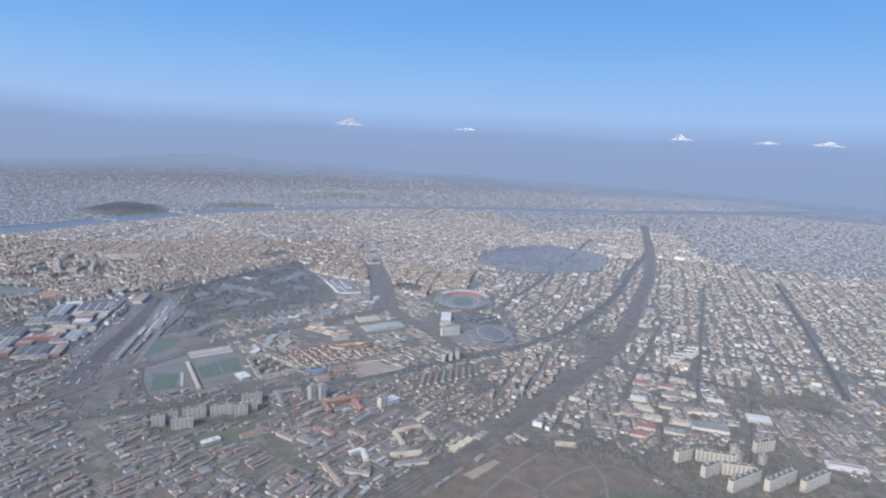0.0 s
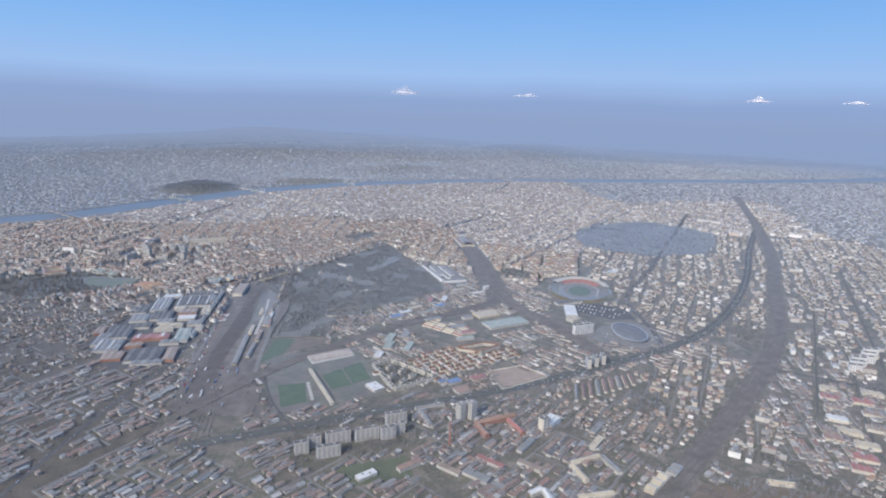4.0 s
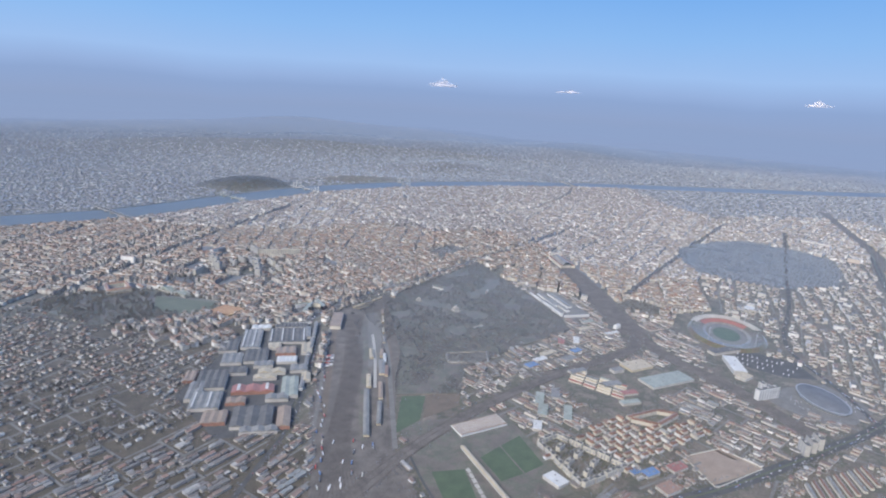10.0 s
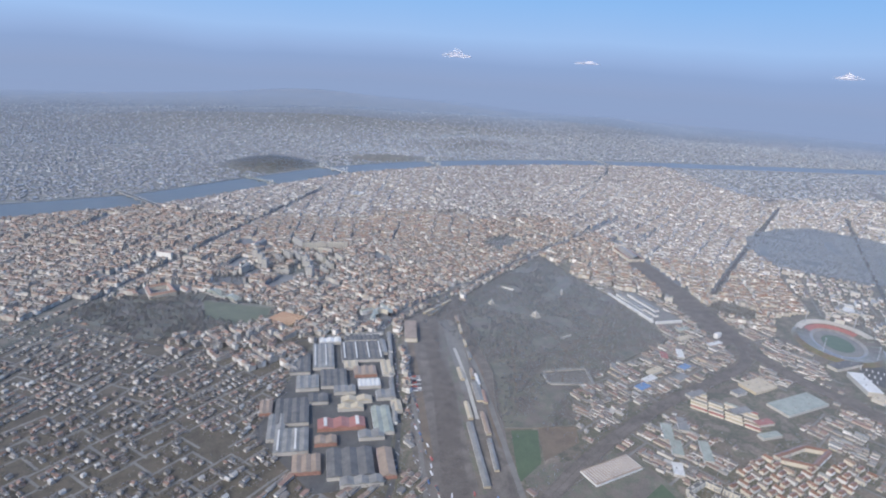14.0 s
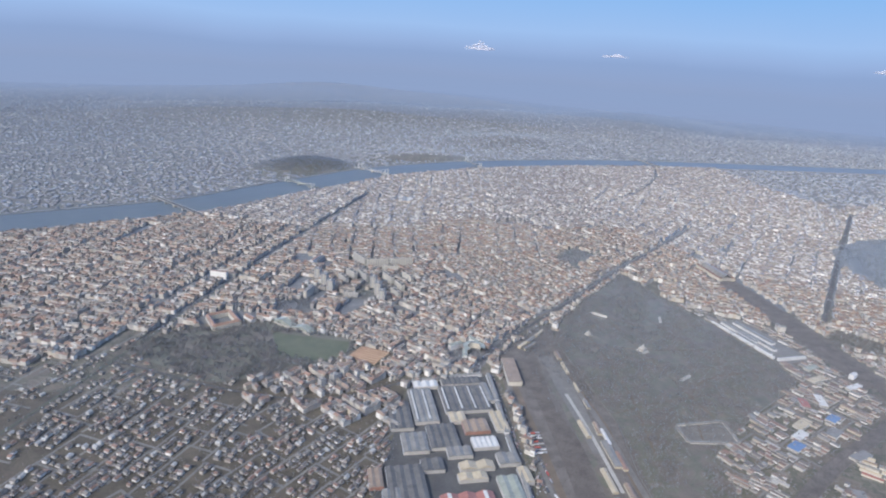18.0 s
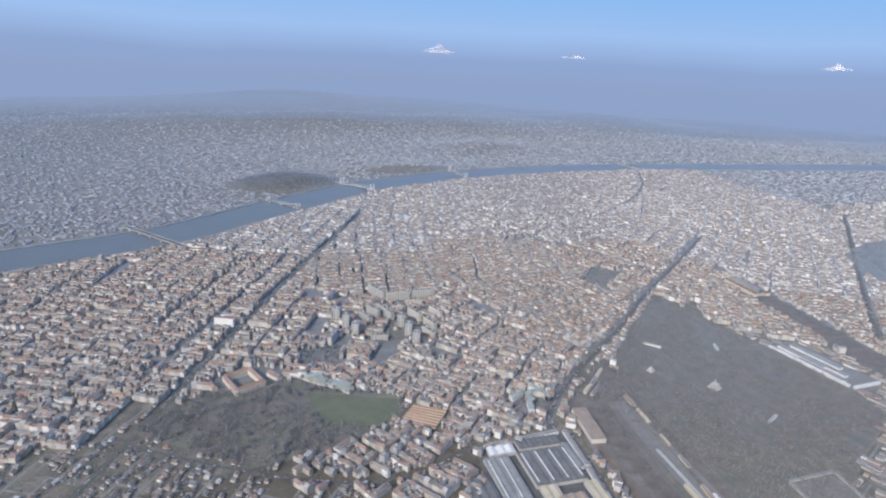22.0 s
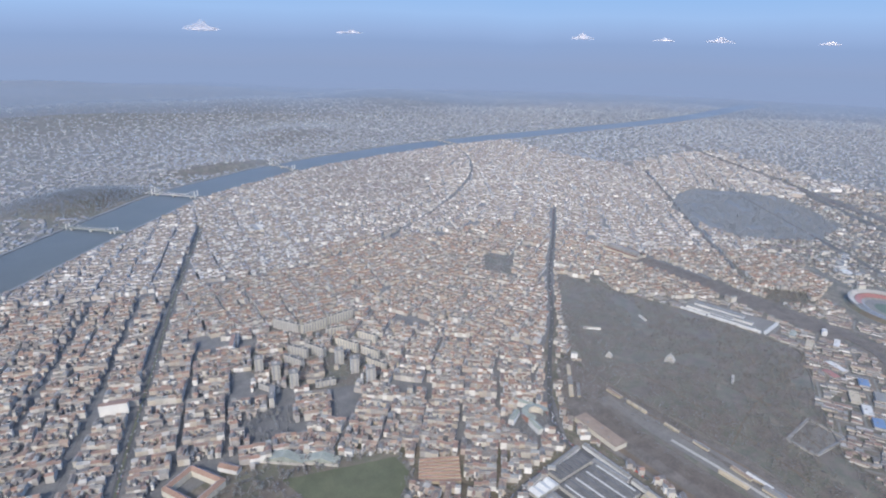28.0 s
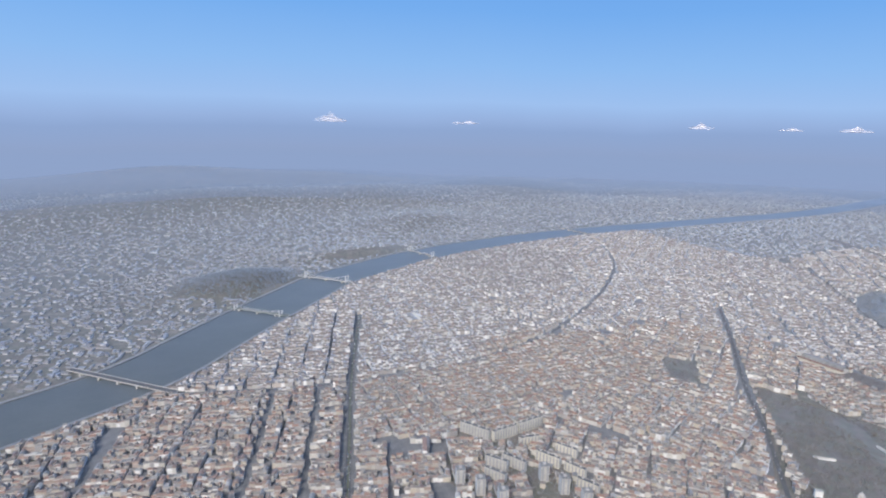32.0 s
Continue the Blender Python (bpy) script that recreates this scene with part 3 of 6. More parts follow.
def build_land():
    k = 260
    a = np.linspace(-12000, 12000, k)
    n, w = np.meshgrid(a + BACK_N, a + BACK_W, indexing="ij")
    h = height(n, w)
    v = np.stack([n, w, h], -1).reshape(-1, 3)
    i = np.arange(k * k).reshape(k, k)
    f = np.stack([i[:-1, :-1], i[1:, :-1], i[1:, 1:], i[:-1, 1:]], -1).reshape(-1, 4)
    thing("ground", mesh_of("ground", v, [f], M["ground"], smooth=True), "grey-brown winter ground of a wide city plain", "ground", kind="structure")
    v, f = ribbon(RIVER, RIVER_W, 1.0)
    thing("water", mesh_of("water", v, [f], M["water"]), "broad calm grey-blue river through the city", "river", kind="structure")
    for side in (-1, 1):
        v, f = ribbon(RIVER, 14, 5.0, off=side * (RIVER_W / 2 + 7), thick=5.0)
        thing("quay", mesh_of("quay", v, [f], M["felt"]), "pale stone quay wall along the river", "quay", kind="structure")
    ang = np.linspace(0, 2 * math.pi, 97)
    ring = np.stack([BACK_R * np.cos(ang), BACK_R * np.sin(ang)], -1)
    v = np.concatenate([np.c_[ring, np.full(97, -60.0)], np.c_[ring, np.full(97, BACK_TOP)]])
    f = np.array([(j + 1, j, 97 + j, 98 + j) for j in range(96)])
    b = thing("backdrop", mesh_of("backdrop", v, [f], backdrop_material()), "hazy horizon under a pale blue sky", "sky", kind="structure", at=spot(BACK_N, BACK_W))
    b.visible_shadow = False
    # Added rings over the far city; their glow stands in for haze.
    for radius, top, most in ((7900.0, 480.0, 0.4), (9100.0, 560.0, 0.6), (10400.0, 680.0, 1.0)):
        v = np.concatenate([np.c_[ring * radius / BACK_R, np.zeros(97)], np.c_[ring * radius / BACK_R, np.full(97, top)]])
        b = thing("backdrop", mesh_of("backdrop", v, [f], glowing_haze_material("far_haze", top, most)), "glowing see-through ring imitating pale blue haze before the far hills", "sky", kind="structure", at=spot(BACK_N, BACK_W))
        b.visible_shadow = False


build_land()

# ---- streets, railways and open ground ----
ROADS = [  # width, line
    (27, [(-56, 2895), (-417, 2285), (-724, 1700), (-927, 1328), (-1014, 1137), (-1400, 430), (-2400, -1300)]),
    (25, [(1609, 2007), (1180, 1700), (729, 1404), (463, 1190), (215, 1025), (-45, 838), (-110, 765), (-135, 700)]),
    (24, [(1060, 1430), (722, 2240), (389, 2970), (160, 3560)]),
    (22, [(945, 3361), (1701, 2752), (2724, 1767)]),
    (21, [(-1040, 2480), (-500, 2218), (100, 2120), (722, 2240), (1701, 2752), (2280, 3256), (2635, 3760)]),
    (28, [(3062, 2215), (2000, 1400), (1256, 811)]),
    (28, [(3300, 1900), (2238, 877), (1901, 537), (1550, 251), (1460, 75), (1423, -83), (1327, -291)]),
    (44, [(3600, 1500), (2801, 807), (2329, 333), (1767, -118), (1389, -303), (959, -385), (625, -447), (391, -445), (-200, -500)]),
    (24, [(-100, 690), (-145, 430), (-188, 235), (-249, 0), (-376, -222), (-560, -700)]),
    (20, [(-135, 700), (-340, 715), (-560, 640), (-800, 740), (-1100, 960)]),
    (13, [(-566, 2237), (-839, 1729), (-1100, 1250)]), (12, [(-708, 2287), (-802, 2110), (-1050, 1650)]),
    (22, [(2900, -1400), (2200, -740), (1950, -500)]), (18, [(1760, -650), (1480, -900), (1330, -1080)]), (18, [(1960, -820), (1560, -1170), (1400, -1290)]),
    (18, [(15, -140), (20, -312), (60, -460)]),
    (30, [(3473, 278), (2503, -690), (2134, -1046)]), (24, [(1542, -536), (1819, -811), (1989, -1128)]), (18, [(2989, 382), (1999, -551), (1470, -1057)]), (17, [(2203, -135), (1421, -807)]), (18, [(1120, -905), (1180, -1050), (1199, -1266), (1190, -1500)]),
]
RAILS = [  # width, line
    (72, [(4477, 2617), (2970, 787), (2276, 132), (1873, -275), (1461, -576), (1199, -733), (1036, -834), (566, -1095), (-300, -1500)]),
    (116, [(1195, 1260), (1160, 1016), (1065, 640), (1015, 404)]),
    (50, [(1020, 404), (960, 300), (846, 245), (583, 165), (376, 75), (180, -30), (15, -140), (-200, -330)]),
    (64, [(1030, 430), (1003, 204), (1060, 20), (1080, -130), (1075, -300)]),
]
CEMETERY = [(775, 1400), (463, 1156), (279, 1010), (184, 859), (129, 402), (65, 216), (47, 127), (237, 97), (300, 250), (517, 365), (755, 461), (800, 500), (818, 595), (818, 881), (790, 1091)]
YARD = [(-75, 690), (-45, 795), (160, 955), (215, 965), (186, 863), (130, 402), (5, -30), (-15, -128), (5, -415), (-235, -300), (-205, -151), (-190, 100), (-100, 480)]
ORCZY = [(-1097, 1010), (-960, 1130), (-687, 1145), (-447, 975), (-452, 905), (-521, 850), (-673, 800), (-844, 794)]
LAWN = [(-686, 1071), (-460, 965), (-470, 905), (-542, 850), (-673, 920)]
LIGET = [(1850, 1080), (1940, 1340), (2125, 1560), (2500, 1700), (2750, 1700), (2900, 1450), (2950, 1250), (2700, 950), (2446, 770), (2150, 785), (1930, 960)]
INDUSTRY = [(-339, 690), (-106, 690), (-204, 200), (-284, 0), (-420, 0), (-533, 234)]
SQUARE = [(716, 1749), (821, 1646), (622, 1511), (564, 1612)]
STADIUM = [(1190, 420), (1330, 570), (1520, 580), (1580, 380), (1480, 180), (1240, 140)]
ARENA = [(1080, 100), (1170, 220), (1320, 240), (1440, 60), (1400, -60), (1370, -250), (1250, -290), (1120, -150)]
PITCHES = [(20, -20), (310, -20), (340, -300), (330, -370), (20, -400)]
LOT = [(665, -310), (784, -300), (826, -395), (657, -432)]
APTS = [(325, -170), (400, -150), (505, -320), (350, -372)]
SLABS = [(40, -500), (360, -490), (360, -640), (60, -660)]
WORKS = [(540, 110), (780, 220), (1000, 130), (1000, 10), (800, -20), (790, -190), (620, -190), (520, 60)]
ROWS = [(800, -580), (1060, -530), (1095, -435), (860, -455)]
CLUSTER = [(1190, -1100), (1330, -1130), (1480, -1150), (1640, -1170), (1680, -1450), (1400, -1500), (1190, -1400)]
TOWERS = [(-530, 1540), (-340, 1760), (-90, 1650), (-270, 1230), (-460, 1330)]
LUDO = [(-920, 1220), (-800, 1260), (-720, 1210), (-720, 1120), (-900, 1090)]
BARRACKS = [(-440, 930), (-340, 865), (-410, 785), (-495, 860)]
HOSPITAL = [(-190, 900), (-50, 890), (-60, 780), (-190, 790)]
FIELDS = [(30, 135), (240, 115), (215, 20), (0, -90), (-10, -70)]
DEPOT = [(815, 900), (950, 900), (960, 590), (815, 580)]
# Houses and lanes are kept only inside this outline, fitted to the camera's view.
SEEN_AREA = [(1500, -1800), (4300, -150), (12000, 3000), (12000, 12000), (-9000, 12000), (-9000, 6000), (-2500, 2300), (-1900, 1100), (-1350, 50), (-600, -950), (250, -1350)]
MEADOW = [(140, -676), (305, -677), (300, -758), (167, -754)]
ESTATE = [(325, -200), (350, -360), (477, -338), (797, -255), (845, -211), (765, -60), (635, -95), (474, -165)]
WALLSIDE = [(60, 800), (150, 940), (225, 990), (200, 850), (142, 540), (112, 480)]
RACECOURSE = [(560, -1150), (900, -960), (1150, -1080), (1200, -1500), (700, -1700), (400, -1500)]
GROVES = [[(1738, -180), (1810, -255), (1655, -390), (1590, -344)], [(1010, -546), (1108, -600), (1030, -675), (935, -640)], [(1740, -870), (2110, -1010), (2010, -1100), (1728, -970)], [(-665, 1314), (-526, 1321), (-580, 1200), (-659, 1199)],
          [(1120, 700), (1250, 760), (1330, 620), (1200, 560)], [(900, -960), (1120, -1000), (1230, -1150), (1150, -1190)]]
STATION = [(1130, 1230), (1275, 1215), (1300, 1440), (1160, 1455)]
VOIDS = [STATION, MEADOW, ESTATE, WALLSIDE, CEMETERY, YARD, ORCZY, LIGET, INDUSTRY, SQUARE, STADIUM, ARENA, PITCHES, LOT, RACECOURSE, APTS, SLABS, WORKS, ROWS, CLUSTER, LUDO, BARRACKS, HOSPITAL, DEPOT, FIELDS] + GROVES

INNER = [(-1500, 1500), (-1000, 1150), (-600, 1200), (-330, 880), (-130, 720), (150, 1010), (470, 1190), (800, 1420), (1000, 1300), (1250, 830), (1900, 1200), (2100, 1600), (3000, 2100), (3300, 2900), (2700, 3650), (1100, 3950),
         (250, 3600), (-900, 2500), (-1800, 2000)]
GARDENS = [(-450, 880), (-1000, 760), (-1500, 900), (-2300, -300), (-900, -1100), (-260, -420), (-215, -100), (-540, 230), (-345, 690)]
# A darker brown sheet over the whole garden district.
thing("garden_soil", slab_mesh("garden_soil", GARDENS, 0.08, 0.08, M["soil"]), "dark brown winter ground of gardens and yards", "ground", kind="structure")
thing("paved_streets", slab_mesh("paved_streets", INNER, 0.1, 0.1, M["paving"]), "grey paved streets and courts of the inner city", "pavement", kind="structure")
for i, (width, line) in enumerate(ROADS):
    v, f = ribbon(smooth_line(line), width - 12, 0.15 + 0.04 * i, thick=0.15)
    thing("road", mesh_of("road", v, [f], M["asphalt"]), "wide dark asphalt avenue between house fronts", "road", kind="structure")
for i, (width, line) in enumerate(RAILS):
    v, f = ribbon(smooth_line(line), width - 14, 0.9 + 0.12 * i, thick=0.9)
    thing("railway", mesh_of("railway", v, [f], M["ballast"]), "brown ballast bed of a railway line", "railway", kind="structure")
for name, poly, z, mat, label in (
        ("cemetery_ground", CEMETERY, 0.4, "park", "dark brown winter ground of a large old cemetery"), ("rail_yard", YARD, 0.5, "ballast", "dark gravel surface of a freight yard"),
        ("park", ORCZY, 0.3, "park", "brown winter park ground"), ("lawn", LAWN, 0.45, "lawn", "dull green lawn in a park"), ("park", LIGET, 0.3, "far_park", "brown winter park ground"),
        ("factory_yard", INDUSTRY, 0.3, "asphalt", "dark paved factory yard"), ("park", SQUARE, 0.3, "park", "bare trees and grass of a city square"), ("park", TOWERS, 0.16, "park", "worn winter grass between tower blocks")):
    thing(name, slab_mesh(name, poly, z, z, M[mat]), label, name.split("_")[0], kind="structure")

TOWER_POINTS = [(-502, 1504), (-484, 1443), (-470, 1373), (-307, 1395), (-303, 1326), (-302, 1253)]
SLAB_LINES = [((-329, 1726), (-294, 1632), 33), ((-290, 1622), (-200, 1618), 33), ((-194, 1618), (-101, 1614), 33), ((-420, 1500), (-400, 1440), 26), ((-385, 1540), (-360, 1480), 30), ((-340, 1520), (-320, 1450), 30), ((-250, 1480), (-230, 1410), 30),
              ((-240, 1560), (-180, 1540), 26), ((-220, 1400), (-205, 1340), 24), ((-250, 1330), (-235, 1270), 24), ((-430, 1330), (-380, 1310), 18), ((-540, 1430), (-520, 1370), 16), ((-170, 1480), (-150, 1420), 26)]

# ---- districts ----
SEEDS = [  # north, west, street angle, style
    (-900, 1900, 61.4, "tenement"), (-400, 2600, 61.4, "tenement"), (-1500, 1500, 61.4, "tenement"), (-1700, 2200, 70, "tenement"), (-2300, 900, 61, "garden"), (-1500, 500, 61, "garden"),
    (-150, 2450, 75, "tenement"), (-250, 1950, 78, "tenement"), (-480, 1480, 60, "mixed"), (-650, 1500, 61.4, "mixed"), (-150, 1350, 35, "tenement"), (-330, 950, 40, "tenement"), (250, 1500, 15, "tenement"),
    (350, 1900, 70, "tenement"), (600, 3300, 75, "tenement"), (300, 2700, 70, "tenement"), (1100, 3300, 85, "tenement"), (900, 2400, 113.5, "tenement"), (900, 1750, 113.5, "tenement"), (1500, 1900, 125, "tenement"),
    (1800, 2500, 138, "tenement"), (1700, 1450, 130, "tenement"), (2500, 2400, 135, "tenement"), (2600, 3100, 120, "tenement"), (3600, 2900, 110, "far"), (3500, 1900, 120, "mixed"),
    (2000, 500, 50, "villa"), (1750, 100, 45, "villa"), (2900, 300, 47, "villa"), (2600, -700, 47, "villa"), (3500, -300, 47, "villa"), (2050, -700, 47, "villa"), (2300, -1500, 47, "villa"),
    (1500, -850, 60, "industry"), (1750, -1150, 60, "industry"), (1480, -1260, 20, "house"), (1200, 850, 60, "tenement"), (900, 650, 100, "industry"), (700, 330, 110, "industry"),
    (600, -200, 14, "house"), (850, -150, 115, "industry"), (400, -180, 115, "industry"), (1050, -250, 115, "industry"), (900, -650, 35, "house"), (450, -620, 30, "industry"), (150, -700, 30, "industry"), (700, -850, 30, "industry"),
    (1150, -620, 45, "villa"), (-650, 500, 40, "house"), (-560, 690, 30, "mixed"), (-900, 200, 40, "garden"), (-700, -300, 40, "industry"), (-1400, -200, 40, "garden"), (-900, 550, 55, "house"), (-200, -800, 40, "industry"), (-300, 850, 40, "tenement"),
    (200, -1200, 40, "industry"), (4500, 1200, 120, "far"), (4500, -1500, 47, "far"), (5500, 500, 60, "far"), (-1250, 3150, 55, "shore"), (-750, 3600, 40, "shore"), (100, 4150, 45, "shore"), (750, 4350, 70, "shore"), (1700, 4450, 90, "shore"), (-3500, 600, 60, "far"), (-3200, 3400, 60, "far"), (-1700, 3900, 60, "far"),
    (-700, 5000, 60, "far"), (300, 5600, 80, "far"), (1500, 4900, 80, "far"), (2600, 5200, 100, "far"), (4200, 5200, 100, "far"), (1200, 6700, 40, "far"), (-1800, 5600, 40, "far"), (5000, 3000, 100, "far"),
    (6500, 4500, 60, "far"), (-3500, 5600, 60, "far"), (3000, 6500, 60, "far"), (-2500, 7400, 30, "far"), (-500, 7600, 30, "far"), (-4500, 3000, 30, "far"), (7000, 1500, 30, "far"),
    (-4200, 7600, 30, "rim"), (-2500, 9600, 20, "rim"), (0, 9300, 40, "rim"), (2300, 8600, 60, "rim"), (4800, 7200, 50, "rim"), (4800, 9500, 50, "rim"), (7000, 6800, 40, "rim"), (8800, 3500, 40, "rim"), (9000, 500, 20, "rim"),
    (-6200, 5000, 30, "rim"), (-6000, 1500, 60, "rim"), (7300, -1500, 40, "rim"), (9200, -2600, 30, "rim")]
STYLE = {  # block length, block depth, street
    "tenement": (92, 56, 7), "mixed": (104, 66, 12), "panel": (130, 90, 20), "house": (110, 62, 11), "villa": (120, 70, 13), "garden": (120, 64, 11), "industry": (120, 95, 14), "far": (140, 104, 16), "shore": (104, 78, 12), "rim": (230, 180, 16)}
rng = np.random.default_rng(7)


def lots(style, bu, bv):
    """Buildings of one block, as rows of x, y, turn, width, depth, height, roof rise, hip, in the block's own axes."""
    out = []
    R = rng.random
    if style in ("tenement", "mixed"):
        dep = 10.5 + 2.5 * R()
        base = 11.5 + 6.5 * R()
        if style == "mixed" and R() < 0.1:
            return lots("panel", bu, bv)
        for sy in (-1, 1):
            x = -bu / 2
            while x < bu / 2 - 6:
                w = min(9 + 12 * R() * R() + 3 * R(), bu / 2 - x)
                if R() < 0.93:
                    h = base + 7 * (R() - 0.5)
                    out.append((x + w / 2, sy * (bv / 2 - dep / 2 - 1.5 * R()), 0, w - 0.2, dep, h, 3 + 2 * R() if R() < 0.88 else 0, 0))
                    if R() < 0.92:
                        wl = 7 + 9 * R()
                        out.append((x + (3 if R() < 0.5 else w - 3), sy * (bv / 2 - dep - wl / 2), math.pi / 2, wl, 5.5, h - 1 - 4 * R(), 2, 0))
                    if R() < 0.75:
                        out.append((x + w * 0.6, sy * 6 * R(), 0, 6 + 10 * R(), 5.5, 4 + 5 * R(), 1.6, 0))
                x += w
        for sx in (-1, 1):
            y = -bv / 2 + dep
            while y < bv / 2 - dep - 6:
                w = min(9 + 10 * R(), bv / 2 - dep - y)
                if R() < 0.9:
                    out.append((sx * (bu / 2 - dep / 2), y + w / 2, math.pi / 2, w - 0.2, dep, base + 5 * (R() - 0.5), 3 + 1.5 * R(), 0))
                y += w
    elif style == "panel":
        turn = (math.pi / 2) * (R() < 0.35)
        for k in range(2):
            out.append((bu * (R() - 0.5) * 0.25, (k - 0.5) * bv * 0.52, turn, 48 + 26 * R(), 12.5, 15 + 16 * R(), 0, 0))
        if R() < 0.6:
            out.append((bu * 0.4 * (R() - 0.5), 0, 0, 24 + 14 * R(), 14, 5, 0, 0))
    elif style in ("house", "garden"):
        for sy in (-1, 1):
            x = -bu / 2
            while x < bu / 2 - 7:
                w = 11 + 9 * R()
                if R() < (0.85 if style == "house" else 0.55):
                    out.append((x + w / 2, sy * (bv / 2 - 6 - 9 * R()), (math.pi / 2) * (R() < 0.5) + 0.1 * (R() - 0.5), 9 + 5 * R(), 7 + 2.5 * R(), 3.5 + 4 * R(), 2.8, 2.5 * (R() < 0.5)))
                    if R() < 0.45:
                        out.append((x + w / 2 + 3 * (R() - 0.5), sy * (bv / 2 - 22 - 4 * R()), (math.pi / 2) * (R() < 0.5), 5 + 5 * R(), 4 + 2 * R(), 2.6, 1.4, 0))
                x += w
    elif style == "villa":
        for sy in (-1, 1):
            x = -bu / 2
            while x < bu / 2 - 10:
                w = 13 + 10 * R()
                if R() < 0.12:
                    out.append((x + w / 2, sy * (bv / 2 - 13), (math.pi / 2) * (R() < 0.3), 24 + 12 * R(), 13, 11 + 6 * R(), 0, 0))
                    x += 10
                elif R() < 0.9:
                    out.append((x + w / 2 + 8 * (R() - 0.5), sy * (bv / 2 - 7 - 17 * R()), (math.pi / 2) * (R() < 0.7) + 0.12 * (R() - 0.5), 11 + 9 * R() * R(), 8.5 + 3 * R(), 5 + 6.5 * R() * R(), 2.8 if R() < 0.78 else 0, 3 * (R() < 0.5)))
                    if R() < 0.3:
                        out.append((x + w / 2, sy * 5 * R(), (math.pi / 2) * (R() < 0.5), 6 + 4 * R(), 5, 2.8, 1.2, 0))
                x += w
    elif style == "industry":
        y = -bv / 2
        while y < bv / 2 - 7:
            d = 7 + 7 * R()
            x = -bu / 2
            while x < bu / 2 - 9:
                w = min(10 + 38 * R() * R(), bu / 2 - x)
                if R() < 0.72:
                    out.append((x + w / 2, y + d / 2 + 1.5 * (R() - 0.5), 0, max(w - 2, 6), d - 1.2, 3.2 + 3.6 * R(), 1.4 if R() < 0.62 else 0, 0))
                x += w + (7 * R() if R() < 0.4 else 0.5)
            y += d + 1 + (9 * R() if R() < 0.55 else 0)
    elif style == "rim":
        for k in range(5):
            out.append((bu * (R() - 0.5), bv * (R() - 0.5), (math.pi / 2) * (R() < 0.5), 16 + 14 * R(), 11 + 4 * R(), 3 + 3 * R(), 2.5, 3))
    else:
        for k in range(9):
            out.append((bu * (R() - 0.5), bv * (R() - 0.5), (math.pi / 2) * (R() < 0.5), 14 + 22 * R() * R(), 10 + 4 * R(), 4 + 5 * R() * R(), 3 if R() < 0.8 else 0, 2 * (R() < 0.4)))
    return out


SEED_XY = np.array([s[:2] for s in SEEDS], float)


def over_river(n, w):
    """Whether points lie on the far bank."""
    line = np.array(RIVER)
    return np.asarray(w) > np.interp(n, line[:, 0], line[:, 1])


SEED_OVER = over_river(SEED_XY[:, 0], SEED_XY[:, 1])
districts, lanes = [], []
SEEDS = [(n, w, deg + 90 if style in ("tenement", "mixed") and deg < 95 else deg, style) for n, w, deg, style in SEEDS]
